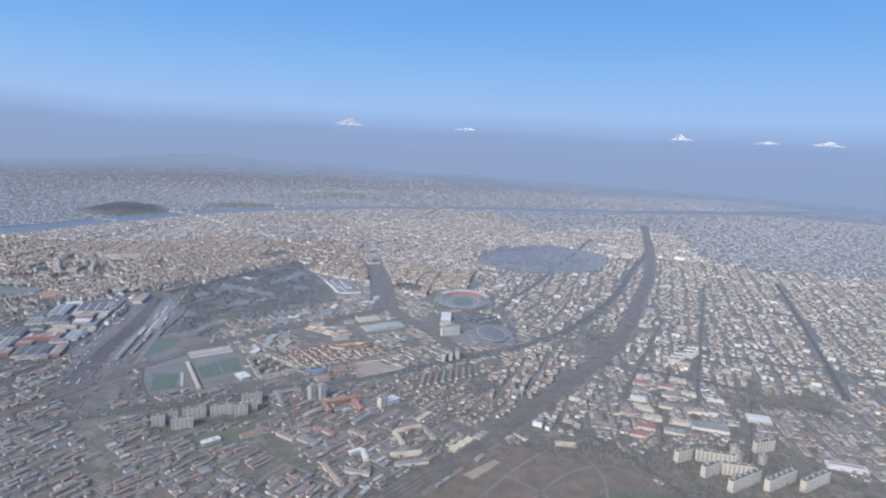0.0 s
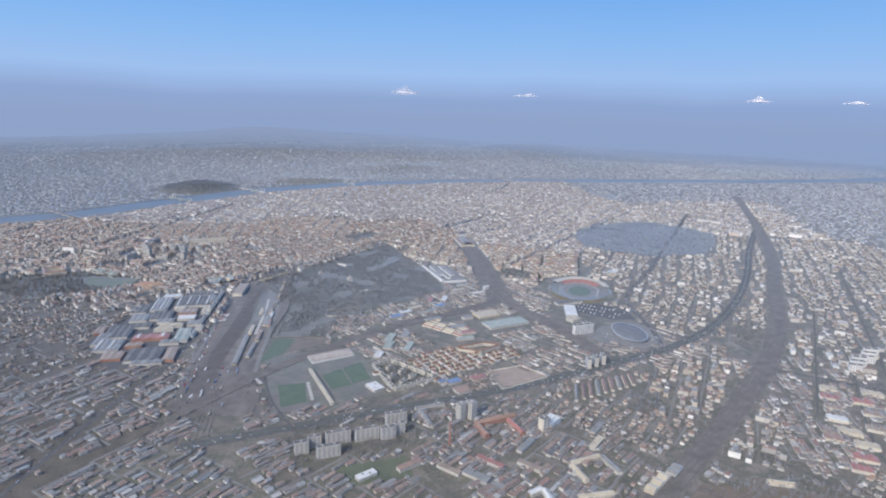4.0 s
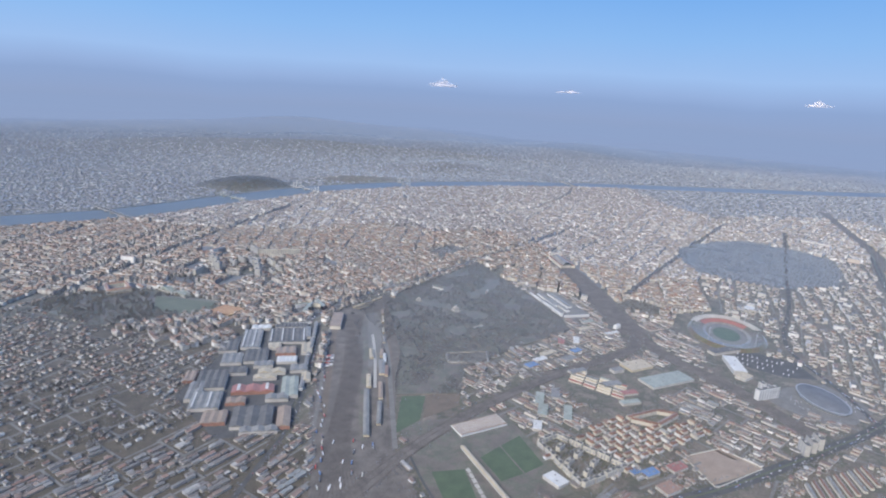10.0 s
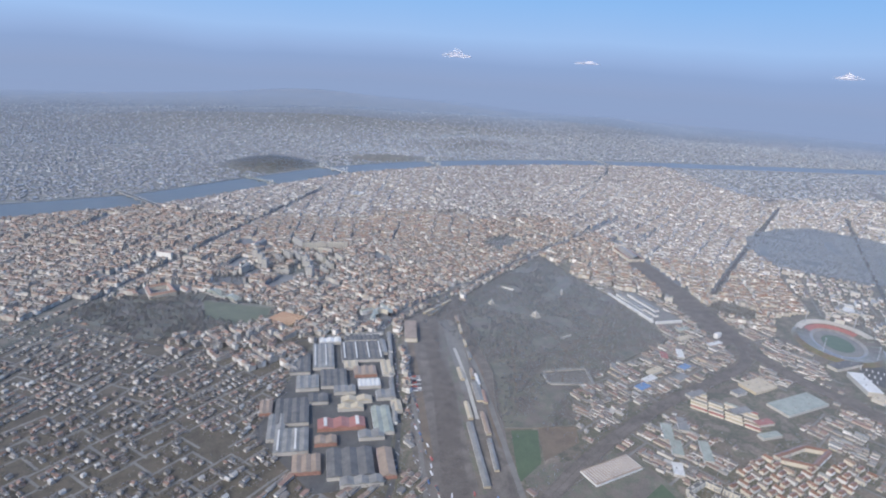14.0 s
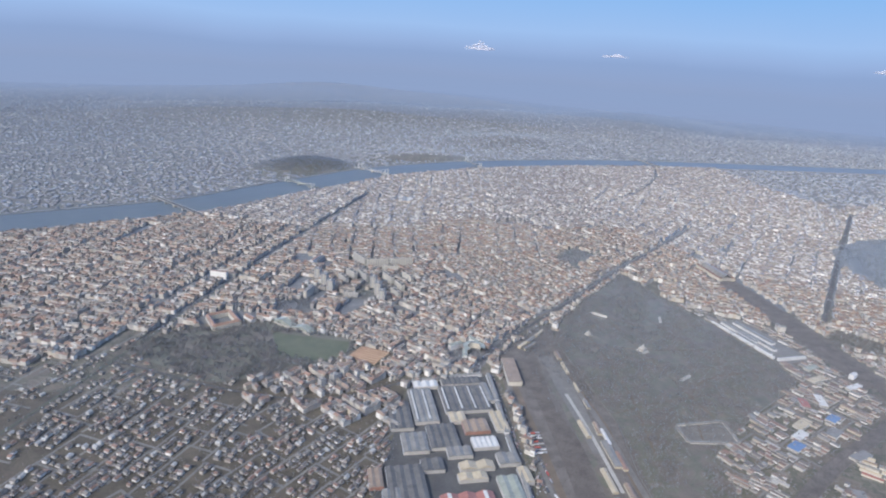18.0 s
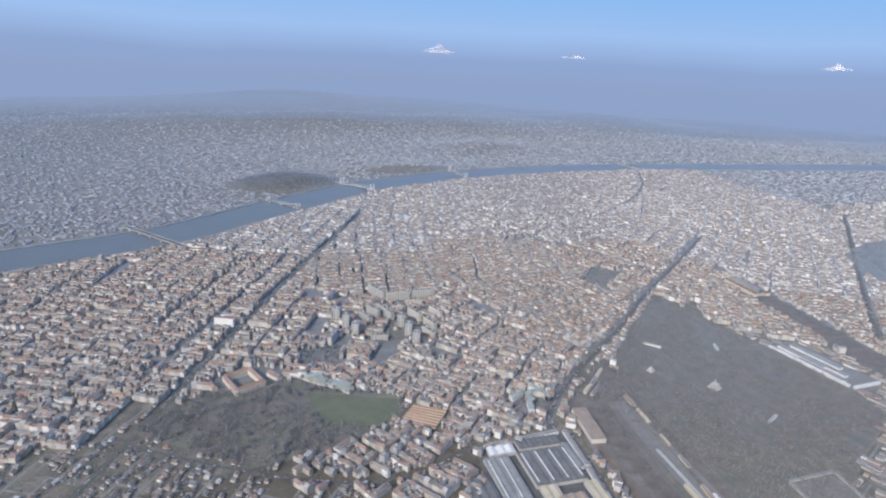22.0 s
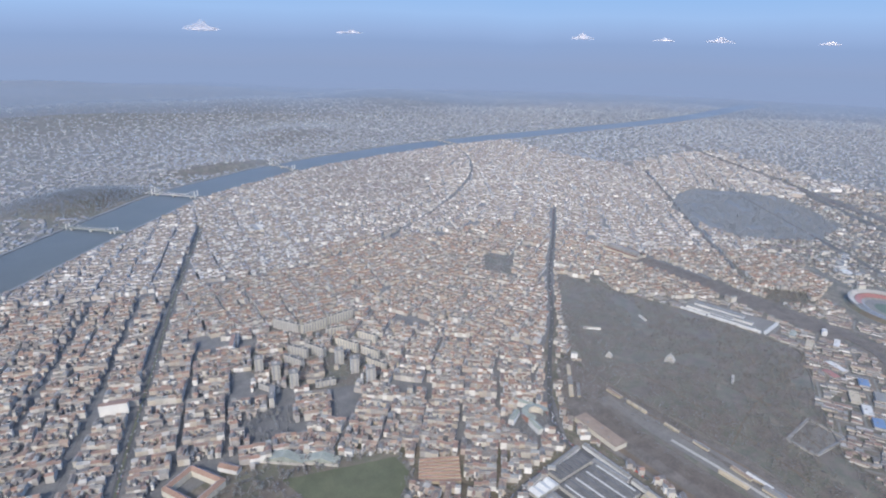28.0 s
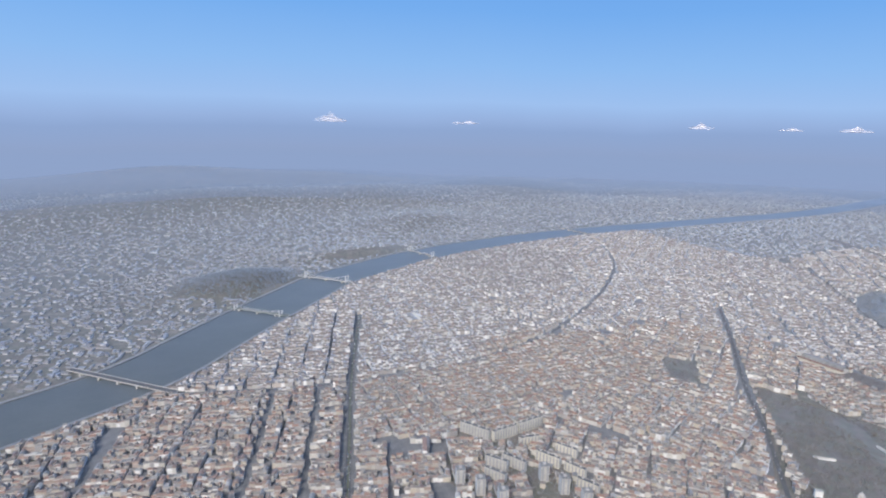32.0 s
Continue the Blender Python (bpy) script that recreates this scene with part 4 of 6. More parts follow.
for k, (sn, sw, deg, style) in enumerate(SEEDS):
    bu, bv, street = STYLE[style]
    reach = {"far": 2100, "rim": 2900, "shore": 1300}.get(style, 1000)
    a = radians(deg)
    iu, iv = int(reach / bu), int(reach / bv)
    gu, gv = np.meshgrid(np.arange(-iu, iu + 1), np.arange(-iv, iv + 1), indexing="ij")
    long_streets = style not in ("tenement", "mixed")
    u = (gu * bu + (gv % 3) * 0.21 * bu * long_streets).ravel() + rng.uniform(-1, 1, gu.size) * (8 if style in ("villa", "house") else 6)
    v = (gv * bv + (gu % 3) * 0.23 * bv * (not long_streets)).ravel() + rng.uniform(-1, 1, gu.size) * (6 if style in ("villa", "house") else 7)
    n, w = sn + u * math.cos(a) - v * math.sin(a), sw + u * math.sin(a) + v * math.cos(a)
    d = np.hypot(n[:, None] - SEED_XY[:, 0], w[:, None] - SEED_XY[:, 1])
    d = np.where(over_river(n, w)[:, None] == SEED_OVER, d, 1e9)
    keep = (d.argmin(1) == k) & (np.hypot(n - BACK_N, w - BACK_W) < 11200)
    rows = []
    if style in ("house", "villa", "industry", "garden"):
        lanes += [(bn - 0.5 * bv * math.sin(a), bw + 0.5 * bv * math.cos(a), a, bu) for bn, bw in zip(n[keep], w[keep])]
        lanes += [(bn + 0.5 * bu * math.cos(a), bw + 0.5 * bu * math.sin(a), a + math.pi / 2, bv) for bn, bw in zip(n[keep], w[keep])]
    for bn, bw in zip(n[keep], w[keep]):
        a = radians(deg + rng.uniform(-1, 1) * {"villa": 7, "house": 7, "garden": 9, "industry": 5}.get(style, 3.5))
        for (x, y, turn, ww, dd, hh, rise, hip) in lots(style, bu - street, bv - street):
            wob = 0.02 * (rng.random() - 0.5)
            rows.append((bn + x * math.cos(a) - y * math.sin(a), bw + x * math.sin(a) + y * math.cos(a), a + turn + wob, ww, dd, hh, rise, hip))
    if not rows:
        districts.append(None)
        continue
    r = np.array(rows)
    ok = inside(r[:, 0], r[:, 1], SEEN_AREA)
    for poly in VOIDS:
        ok &= ~inside(r[:, 0], r[:, 1], poly)
    for width, line in ROADS + RAILS:
        ok &= line_distance(r[:, 0], r[:, 1], smooth_line(line, 2)) > width / 2 + 6
    for tn, tw in TOWER_POINTS:
        ok &= np.hypot(r[:, 0] - tn, r[:, 1] - tw) > 27
    for p0, p1, _ in SLAB_LINES:
        ok &= line_distance(r[:, 0], r[:, 1], [p0, p1]) > 21
    ok &= line_distance(r[:, 0], r[:, 1], RIVER) > RIVER_W / 2 + 32
    if style in ("far", "rim", "shore"):
        hill = height(r[:, 0], r[:, 1])
        ok &= rng.random(len(r)) > np.clip(hill / 130, 0, 0.93)
        steep = np.hypot(height(r[:, 0] + 30, r[:, 1]) - height(r[:, 0] - 30, r[:, 1]), height(r[:, 0], r[:, 1] + 30) - height(r[:, 0], r[:, 1] - 30)) / 60
        ok &= steep < 0.16
        ok &= ~((hill > 12) & (r[:, 0] < 150) & (r[:, 0] > -1100) & (r[:, 1] < 4100))
        ok &= ~((np.hypot((r[:, 0] + 340) / 400, (r[:, 1] - 3760) / 300) < 1))
    districts.append(r[ok])

lanes = np.array(lanes)
ok = inside(lanes[:, 0], lanes[:, 1], SEEN_AREA)
for poly in VOIDS:
    ok &= ~inside(lanes[:, 0], lanes[:, 1], poly)
for width, line in ROADS + RAILS:
    ok &= line_distance(lanes[:, 0], lanes[:, 1], line) > width / 2 + 25
lanes = lanes[ok]
soup = Soup()
add_boxes(soup, lanes[:, 0], lanes[:, 1], lanes[:, 2], lanes[:, 3] + 6, 6.0, 0.12, 0.03 + 0.03 * (np.arange(len(lanes)) % 7), 0)
thing("side_streets", soup.mesh("side_streets", [M["lane"]]), "narrow pale asphalt streets between gardens and works", "streets", kind="stuff")

# The houses along the stretch that the aircraft passes nearest stand as things of their own; the rest is one mesh a district.
NEAR_LINE = [(1500, -1150), (1000, -700), (650, -350), (250, 0), (-350, 600), (-560, 1100), (-500, 1600)]
NAMES = {"tenement": ("apartment_building", "plastered tenement house with a pitched roof"), "mixed": ("apartment_building", "plastered city house among bare trees"),
         "panel": ("panel_block", "grey concrete slab block with a flat roof"), "house": ("house", "small plastered house with a tiled roof"), "garden": ("house", "small plastered house among bare garden trees"), "villa": ("villa", "pale detached villa in a garden"),
         "industry": ("warehouse", "low grey warehouse with a shallow roof"), "far": ("far_house", "small pale house"), "shore": ("far_house", "small pale house"), "rim": ("far_house", "small pale house")}
CUT = {}
for kind in {v[0] for v in NAMES.values()}:
    far = [line_distance(r[:, 0], r[:, 1], NEAR_LINE) for (_, _, _, style), r in zip(SEEDS, districts) if r is not None and NAMES[style][0] == kind]
    if not far:
        continue
    far = np.sort(np.concatenate(far))
    CUT[kind] = 0 if kind == "far_house" else far[min(250, len(far) - 1)]
near_rows, total = [], 0
for (sn, sw, deg, style), r in zip(SEEDS, districts):
    if r is None or not len(r):
        continue
    near = line_distance(r[:, 0], r[:, 1], NEAR_LINE) < CUT[NAMES[style][0]]
    near_rows += [(style, *row) for row in r[near]]
    r = r[~near]
    if not len(r):
        continue
    total += len(r)
    soup = Soup()
    z = height(r[:, 0], r[:, 1])
    add_boxes(soup, r[:, 0], r[:, 1], r[:, 2], r[:, 3], r[:, 4], z - 2 * (z > 3), r[:, 5] + 2 * (z > 3), 0, top=False)
    flat = r[:, 6] < 0.5
    p = r[~flat]
    if len(p):
        add_roofs(soup, p[:, 0], p[:, 1], p[:, 2], p[:, 3], p[:, 4], z[~flat] + p[:, 5], p[:, 6], p[:, 7], 1)
    q = r[flat]
    if len(q):
        add_boxes(soup, q[:, 0], q[:, 1], q[:, 2], q[:, 3] + 0.6, q[:, 4] + 0.6, z[flat] + q[:, 5], 0.7, 1)
    label = {"tenement": "dense blocks of plastered tenements with tiled roofs", "house": "rows of small houses with pitched roofs", "garden": "scattered small houses among garden trees", "villa": "pale detached villas among gardens",
             "industry": "low factory halls with grey and red roofs", "rim": "far pale houses fading into haze", "shore": "close-set pale houses along the far river bank", "far": "distant pale houses spread over the plain and hills"}.get(style, "grey flat-roofed apartment blocks")
    # Districts farther off take the wall and roof copies with haze put in.
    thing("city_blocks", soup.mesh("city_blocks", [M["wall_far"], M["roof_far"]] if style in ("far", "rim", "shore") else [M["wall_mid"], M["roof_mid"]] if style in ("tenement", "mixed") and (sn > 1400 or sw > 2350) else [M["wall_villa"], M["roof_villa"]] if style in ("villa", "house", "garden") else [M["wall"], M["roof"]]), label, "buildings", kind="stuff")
print("joined buildings", total, "single", len(near_rows))



def house_parts(w, d, h, rise, hip):
    s = Soup()
    add_boxes(s, 0, 0, 0, w, d, 0, h, 0, top=False)
    wall = s.mesh("wall", [M["wall_o"]])
    s = Soup()
    extra = []
    if rise > 0.5:
        add_roofs(s, 0, 0, 0, w, d, h, rise, hip, 0)
        for x, y in ((-w * 0.28, d * 0.12),):
            c = Soup()
            add_boxes(c, x, y, 0, 1.6, 1.0, h + rise * 0.5, rise * 0.5 + 1.4, 0)
            extra.append(("chimney", c.mesh("chimney", [M["brick"]])))
    else:
        add_boxes(s, 0, 0, 0, w + 0.6, d + 0.6, h, 0.8, 0)
        c = Soup()
        add_boxes(c, w * 0.2, 0, 0, min(6, w * 0.3), min(4, d * 0.4), h + 0.8, 2.4, 0)
        extra.append(("stair_hut", c.mesh("stair_hut", [M["concrete"]])))
    return [("wall", wall), ("roof", s.mesh("roof", [M["roof_o"]]))] + extra


for style, n, w, a, ww, dd, hh, rise, hip in near_rows:
    name, label = NAMES[style]
    ob = thing(name, None, label, name.replace("_", " "), name.replace("_", " ") + "s of the city", at=spot(n, w, 0, math.degrees(a)))
    for pn, me in house_parts(ww, dd, hh, rise, hip):
        part(pn, me, ob)


# ---- woods ----
def wood(name, pts, tall, mat, label, clumps=7, base=None):
    """Bare winter trees: a tapered trunk and a ragged crown of small clumps each."""
    n = len(pts)
    if not n:
        return
    z = height(pts[:, 0], pts[:, 1]) if base is None else np.full(n, base)
    hgt = tall * (0.65 + 0.6 * rng.random(n))
    soup = Soup()
    ang = np.array([0, 2.1, 4.2])
    lo = np.stack([0.35 * np.cos(ang), 0.35 * np.sin(ang), 0 * ang], -1)
    hi = lo * (0.4, 0.4, 0) + (0, 0, 1)
    t = np.concatenate([lo, hi])[None] * np.stack([hgt * 0.1, hgt * 0.1, hgt * 0.6], -1)[:, None]
    t = t + np.c_[pts, z][:, None]
    soup.add(t, many(6, n, [(0, 1, 4, 3), (1, 2, 5, 4), (2, 0, 3, 5)]))
    m = n * clumps
    own = np.repeat(np.arange(n), clumps)
    th, rad = rng.random(m) * 6.283, np.sqrt(rng.random(m)) * 0.33
    cz = 0.42 + 0.5 * rng.random(m)
    rad = rad * (1.25 - 0.75 * np.abs(cz - 0.6) / 0.4)
    c = np.c_[pts[own, 0] + rad * hgt[own] * np.cos(th), pts[own, 1] + rad * hgt[own] * np.sin(th), z[own] + cz * hgt[own]]
    sz = hgt[own] * (0.09 + 0.10 * rng.random(m))
    o = np.array([(1, 0, 0), (-0.5, 0.87, 0), (-0.5, -0.87, 0), (0, 0, 0.9), (0, 0, -0.8)])
    v = o[None] * sz[:, None, None] * (0.6 + 0.8 * rng.random((m, 5, 1))) + 0.25 * sz[:, None, None] * (rng.random((m, 5, 3)) - 0.5) + c[:, None]
    soup.add(v, f3=many(5, m, [(0, 1, 3), (1, 2, 3), (2, 0, 3), (1, 0, 4), (2, 1, 4), (0, 2, 4)]))
    thing(name, soup.mesh(name, [mat]), label, "trees", kind="stuff")


def scatter(poly, spacing, avoid=(), share=1.0, clump=0.0):
    p = np.array(poly, float)
    lo, hi = p.min(0), p.max(0)
    k = int((hi - lo).prod() / spacing**2)
    q = lo + rng.random((k, 2)) * (hi - lo)
    ok = inside(q[:, 0], q[:, 1], poly) & (rng.random(k) < share)
    if clump:
        wave = np.sin(q[:, 0] / 37 + 2 * np.sin(q[:, 1] / 61)) + np.sin(q[:, 1] / 43 + 2 * np.sin(q[:, 0] / 71))
        ok &= wave > clump - 1 - 0.7 * rng.random(k)
    for other in avoid:
        ok &= ~inside(q[:, 0], q[:, 1], other)
    return q[ok]


wood("cemetery_trees", scatter(CEMETERY, 9.0, clump=0.1), 9, M["scrub"], "bare grey-brown winter trees crowding an old cemetery", 6)
wood("park_trees", scatter(ORCZY, 12, [LAWN]), 14, M["scrub"], "bare winter trees round a park lawn")
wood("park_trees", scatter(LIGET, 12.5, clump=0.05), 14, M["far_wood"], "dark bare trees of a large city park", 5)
wood("square_trees", scatter(SQUARE, 13), 13, M["scrub"], "bare trees of a city square", 5)

# ---- landmarks ----
def root(name, n, w, turn, label, category, group="", z=0.0):
    return thing(name, None, label, category, group, at=spot(n, w, z, turn))


def box_mesh(name, mat, w, d, z0, h, x=0.0, y=0.0, turn=0.0):
    s = Soup()
    add_boxes(s, x, y, radians(turn), w, d, z0, h, 0)
    return s.mesh(name, [M[mat]])


def box_part(name, parent, mat, w, d, z0, h, x=0.0, y=0.0, turn=0.0, label=""):
    return part(name, box_mesh(name, mat, w, d, z0, h, x, y, turn), parent, label)


def roof_part(name, parent, mat, w, d, z0, rise, x=0.0, y=0.0, turn=0.0, hip=0.0, label=""):
    s = Soup()
    add_roofs(s, x, y, radians(turn), w, d, z0, rise, hip, 0)
    return part(name, s.mesh(name, [M[mat]]), parent, label)


def ring_mesh(name, mat, a, b, z0, a2, b2, z1, start=0.0, end=360.0, steps=72):
    """An elliptic band from (a, b, z0) to (a2, b2, z1), over a range of degrees."""
    t = np.radians(np.linspace(start, end, steps + 1))
    v = np.concatenate([np.c_[a * np.cos(t), b * np.sin(t), np.full(len(t), z0)], np.c_[a2 * np.cos(t), b2 * np.sin(t), np.full(len(t), z1)]])
    k = len(t)
    return mesh_of(name, v, [np.array([(i, i + 1, k + i + 1, k + i) for i in range(k - 1)])], M[mat])


def disc_mesh(name, mat, a, b, z, rise=0.0, rings=6, steps=64):
    """An elliptic disc, domed by rise."""
    t = np.linspace(0, 2 * math.pi, steps, endpoint=False)
    v, f3, f4 = [(0, 0, z + rise)], [], []
    for r in range(1, rings + 1):
        q = r / rings
        v += [(a * q * math.cos(x), b * q * math.sin(x), z + rise * (1 - q * q)) for x in t]
    for i in range(steps):
        j = (i + 1) % steps
        f3.append((0, 1 + i, 1 + j))
        for r in range(rings - 1):
            o = 1 + r * steps
            f4.append((o + i, o + steps + i, o + steps + j, o + j))
    return mesh_of(name, v, [np.array(f4), np.array(f3)], M[mat], smooth=rise > 0)


def between(p, q):
    """Middle, length and turn of the stretch from p to q."""
    return (p[0] + q[0]) / 2, (p[1] + q[1]) / 2, math.hypot(q[0] - p[0], q[1] - p[1]), math.degrees(math.atan2(q[1] - p[1], q[0] - p[0]))


def ridged_hall(n, w, turn, wide, deep, ridges, tall, mat, label, strip=None, wall="concrete"):
    """A factory hall with a row of parallel pitched roofs, some with pale skylights."""
    ob = root("factory_hall", n, w, turn, label if len(label.split()) > 3 else label + " among low works", "factory hall", "halls of the works")
    box_part("wall", ob, wall, wide, deep, 0, tall)
    span = wide / ridges
    for k in range(ridges):
        x = -wide / 2 + span * (k + 0.5)
        roof = roof_part("roof", ob, mat, deep - 1, span - 1.2, tall + 0.1, span * 0.16, x, 0, 90)
        if strip and (k % 2 == 0 or ridges > 7):
            box_part("skylight", roof, strip, span * 0.22, deep * 0.86, tall + span * 0.16 - 0.4, 0.8, x, 0, 0, "pale glazed skylight")
    return ob


def flat_hall(name, n, w, turn, wide, deep, tall, roof, label, wall="concrete", units=2, category="hall"):
    ob = root(name, n, w, turn, label if len(label.split()) > 3 else label + " among low works", category)
    box_part("wall", ob, wall, wide, deep, 0, tall)
    box_part("roof", ob, roof, wide + 0.8, deep + 0.8, tall, 0.7)
    for k in range(units):
        box_part("roof_vent", ob, "felt", 4, 3, tall + 0.7, 1.8, wide * ((k + 1) / (units + 1) - 0.5), deep * 0.18 * (-1) ** k)
    return ob


def gabled(name, n, w, turn, wide, deep, tall, rise, roof, label, wall="cream", category="building", group="", hip=0.0):
    ob = root(name, n, w, turn, label if len(label.split()) > 3 else label + " among low works", category, group)
    box_part("wall", ob, wall, wide, deep, 0, tall)
    roof_part("roof", ob, roof, wide, deep, tall + 0.05, rise, hip=hip)
    for k in (-0.3,):
        box_part("chimney", ob, "brick", 1.5, 1.1, tall + rise * 0.5, rise * 0.5 + 1.6, wide * k, deep * 0.1)
    return ob


def slab_block(name, n, w, turn, wide, deep, tall, label, group, wall="concrete", bays=None):
    """A panel block of flats: body, recessed window bays as upright dark bands with balconies, flat roof, lift huts."""
    ob = root(name, n, w, turn, label, "apartment block", group)
    box_part("wall", ob, wall, wide, deep, 0, tall)
    box_part("roof", ob, "dark", wide - 1.5, deep - 1.5, tall, 0.5)
    for sx in (-1, 1):
        box_part("parapet", ob, wall, wide, 0.6, tall, 1.2, 0, sx * (deep / 2 - 0.3))
    huts = max(1, int(wide / 22))
    for k in range(huts):
        box_part("lift_hut", ob, "concrete", 5, 4.5, tall + 0.5, 3.2, wide * ((k + 0.5) / huts - 0.5), 0)
    bays = bays or max(2, int(wide / 10))
    for side in (-1, 1):
        for k in range(bays):
            x = wide * ((k + 0.5) / bays - 0.5)
            box_part("window_bay", ob, "glass", wide / bays * 0.42, 0.5, 2.5, tall - 4, x, side * (deep / 2 + 0.05), 0, "dark upright band of windows")
    return ob


def tower_block(n, w, turn, side, tall, label, group):
    ob = root("tower_block", n, w, turn, label, "apartment tower", group)
    box_part("wall", ob, "concrete", side, side, 0, tall)
    box_part("roof", ob, "felt", side + 0.8, side + 0.8, tall, 0.9)
    box_part("lift_hut", ob, "concrete", side * 0.35, side * 0.3, tall + 0.9, 3.6)
    for k in range(4):
        for o in (-0.27, 0.27):
            x, y = ((side / 2 + 0.05) * (1, -1)[k % 2], side * o) if k < 2 else (side * o, (side / 2 + 0.05) * (1, -1)[k % 2])
            box_part("window_bay", ob, "glass", 0.5 if k < 2 else side * 0.22, side * 0.22 if k < 2 else 0.5, 3, tall - 5, x, y, 0, "dark upright band of windows")
    return ob


def area(name, poly, z, mat, label, category):
    return thing(name, slab_mesh(name, poly, z, 0.3, M[mat]), label, category, kind="structure")


# The great stadium and its neighbours.
st = root("stadium", 1384, 345, 55, "large open oval stadium with red seats and a pale rim", "stadium")
part("embankment", ring_mesh("embankment", "park", 176, 140, 0, 163, 127, 12), st, "grassy outer embankment")
part("upper_tier", ring_mesh("upper_tier", "park", 163, 127, 12, 130, 94, 7), st, "weathered grass-grown seating tier")
part("white_tier", ring_mesh("white_tier", "stone", 163, 127, 20, 145, 109, 14, -70, 70), st, "pale upper tier under a low roof")
part("back_wall", ring_mesh("back_wall", "stone", 164, 128, 9, 163.5, 127.5, 20, -70, 70), st, "pale stone back wall")
part("rim", ring_mesh("rim", "stone", 167, 131, 20.5, 161, 125, 20.5, -75, 75), st, "pale rim")
part("red_tier", ring_mesh("red_tier", "red", 142, 106, 13, 120, 84, 6, -52, 58), st, "tier of faded red plastic seats")
part("side_tier", ring_mesh("side_tier", "park", 136, 100, 9, 120, 84, 6, 58, 308), st, "dull grass-grown side tier")
part("front_tier", ring_mesh("front_tier", "felt", 120, 84, 6, 108, 72, 1.5), st, "grey front rows")
part("track", disc_mesh("track", "path", 109, 73, 0.5), st, "dusty grey running track")
part("pitch", disc_mesh("pitch", "turf", 72, 48, 0.75), st, "green playing field")
for k in range(24):
    a = radians(15 * k)
    s_ = Soup()
    u, o = np.array((math.cos(a), math.sin(a), 0)), np.array((-math.sin(a), math.cos(a), 0)) * 0.9
    p_, r_ = u * (160, 124, 0) + (0, 0, 12.1), u * (132, 96, 0) + (0, 0, 7.8)
    s_.add([p_ - o, r_ - o, r_ + o, p_ + o], [(0, 1, 2, 3)])
    part("stair", s_.mesh("stair", [M["stone"]]), st, "pale stair between seats")
for a in (40, 140, 220, 320):
    x, y = 158 * math.cos(radians(a)), 121 * math.sin(radians(a))
    mast = box_part("floodlight_mast", st, "steel", 2.4, 2.4, 12, 42, x, y)
    box_part("lamp_panel", mast, "steel", 9, 1.5, 52, 7, x, y)
ar = root("arena", 1285, -156, 77, "low lens-shaped arena with a dark sheet roof", "arena")
part("wall", ring_mesh("wall", "glass", 84, 50, 0, 92, 56, 8), ar)
part("rim", ring_mesh("rim", "white", 92, 56, 8, 95, 58, 10), ar, "pale steel rim")
part("roof", disc_mesh("roof", "lens", 90, 54, 10, 8), ar, "dark domed sheet roof")
part("eave", ring_mesh("eave", "steel", 95, 58, 10, 89.5, 53.5, 10.2), ar, "pale steel eave")
for k in range(12):
    a = 2 * math.pi * k / 12
    s_ = Soup()
    q = np.linspace(0.15, 0.97, 7)
    line = np.c_[90 * q * math.cos(a), 54 * q * math.sin(a), 10.25 + 8 * (1 - q * q)]
    for p_, r_ in zip(line[:-1], line[1:]):
        s_.add([p_ + (0, -0.6, 0), r_ + (0, -0.6, 0), r_ + (0, 0.6, 0), p_ + (0, 0.6, 0)], [(0, 1, 2, 3)])
    part("roof_rib", s_.mesh("roof_rib", [M["lens"]]), ar)
area("plaza", [(1120, -120), (1240, -60), (1390, -70), (1395, -240), (1260, -285), (1140, -240)], 0.25, "path", "pale paved square round an arena", "square")
area("car_park", [(1210, 130), (1330, 215), (1440, 80), (1400, -40), (1300, 0)], 0.25, "asphalt", "asphalt car park with rows of coaches", "car park")
flat_hall("sports_hall", 1190, 95, 65, 120, 42, 14, "white", "large sports hall with a white roof", category="sports hall")
flat_hall("sports_hall", 1246, 205, 5, 120, 34, 10, "dark", "low sports hall with a dark roof", category="sports hall")
flat_hall("sports_hall", 1160, 20, 20, 50, 34, 9, "tan", "small gymnasium with a tan roof", category="sports hall")
ov = root("small_arena", 1711, 574, 30, "small oval arena with a white roof over its field", "arena")
part("wall", ring_mesh("wall", "stone", 62, 46, 0, 60, 44, 9), ov)
part("tier", ring_mesh("tier", "felt", 60, 44, 9, 40, 26, 3), ov)
part("roof", disc_mesh("roof", "white", 34, 22, 6, 3), ov)
slab_block("office_block", 1124, -105, 4, 82, 16, 34, "pale office slab beside an arena", "offices", "white")
slab_block("office_block", 1165, -60, 94, 40, 14, 18, "low pale office wing beside an arena", "offices", "white")
for k, (n, w) in enumerate([(985, -362), (1016, -355), (1046, -348)]):
    slab_block("panel_slab", n, w, 70, 34, 13, 31, "grey ten-storey slab by an avenue", "slabs by the avenue")


def coach():
    ob = root("coach", 1390, 90, 0, "white coach parked in a row", "coach", "parked coaches")
    box_part("body", ob, "white", 12, 2.6, 0.5, 2.6)
    box_part("windows", ob, "glass", 11.4, 2.66, 1.7, 0.8)
    box_part("running_gear", ob, "dark", 10, 2.3, 0, 0.6)
    return ob


first = coach()
for k in range(13):
    for row in range(3):
        n, w = 1290 + 9.5 * k - 28 * row, 175 - 9.5 * k * 1.25 - 30 * row + 10
        if rng.random() < 0.8:
            copy_thing(first, spot(n, w, 0.25, 38))

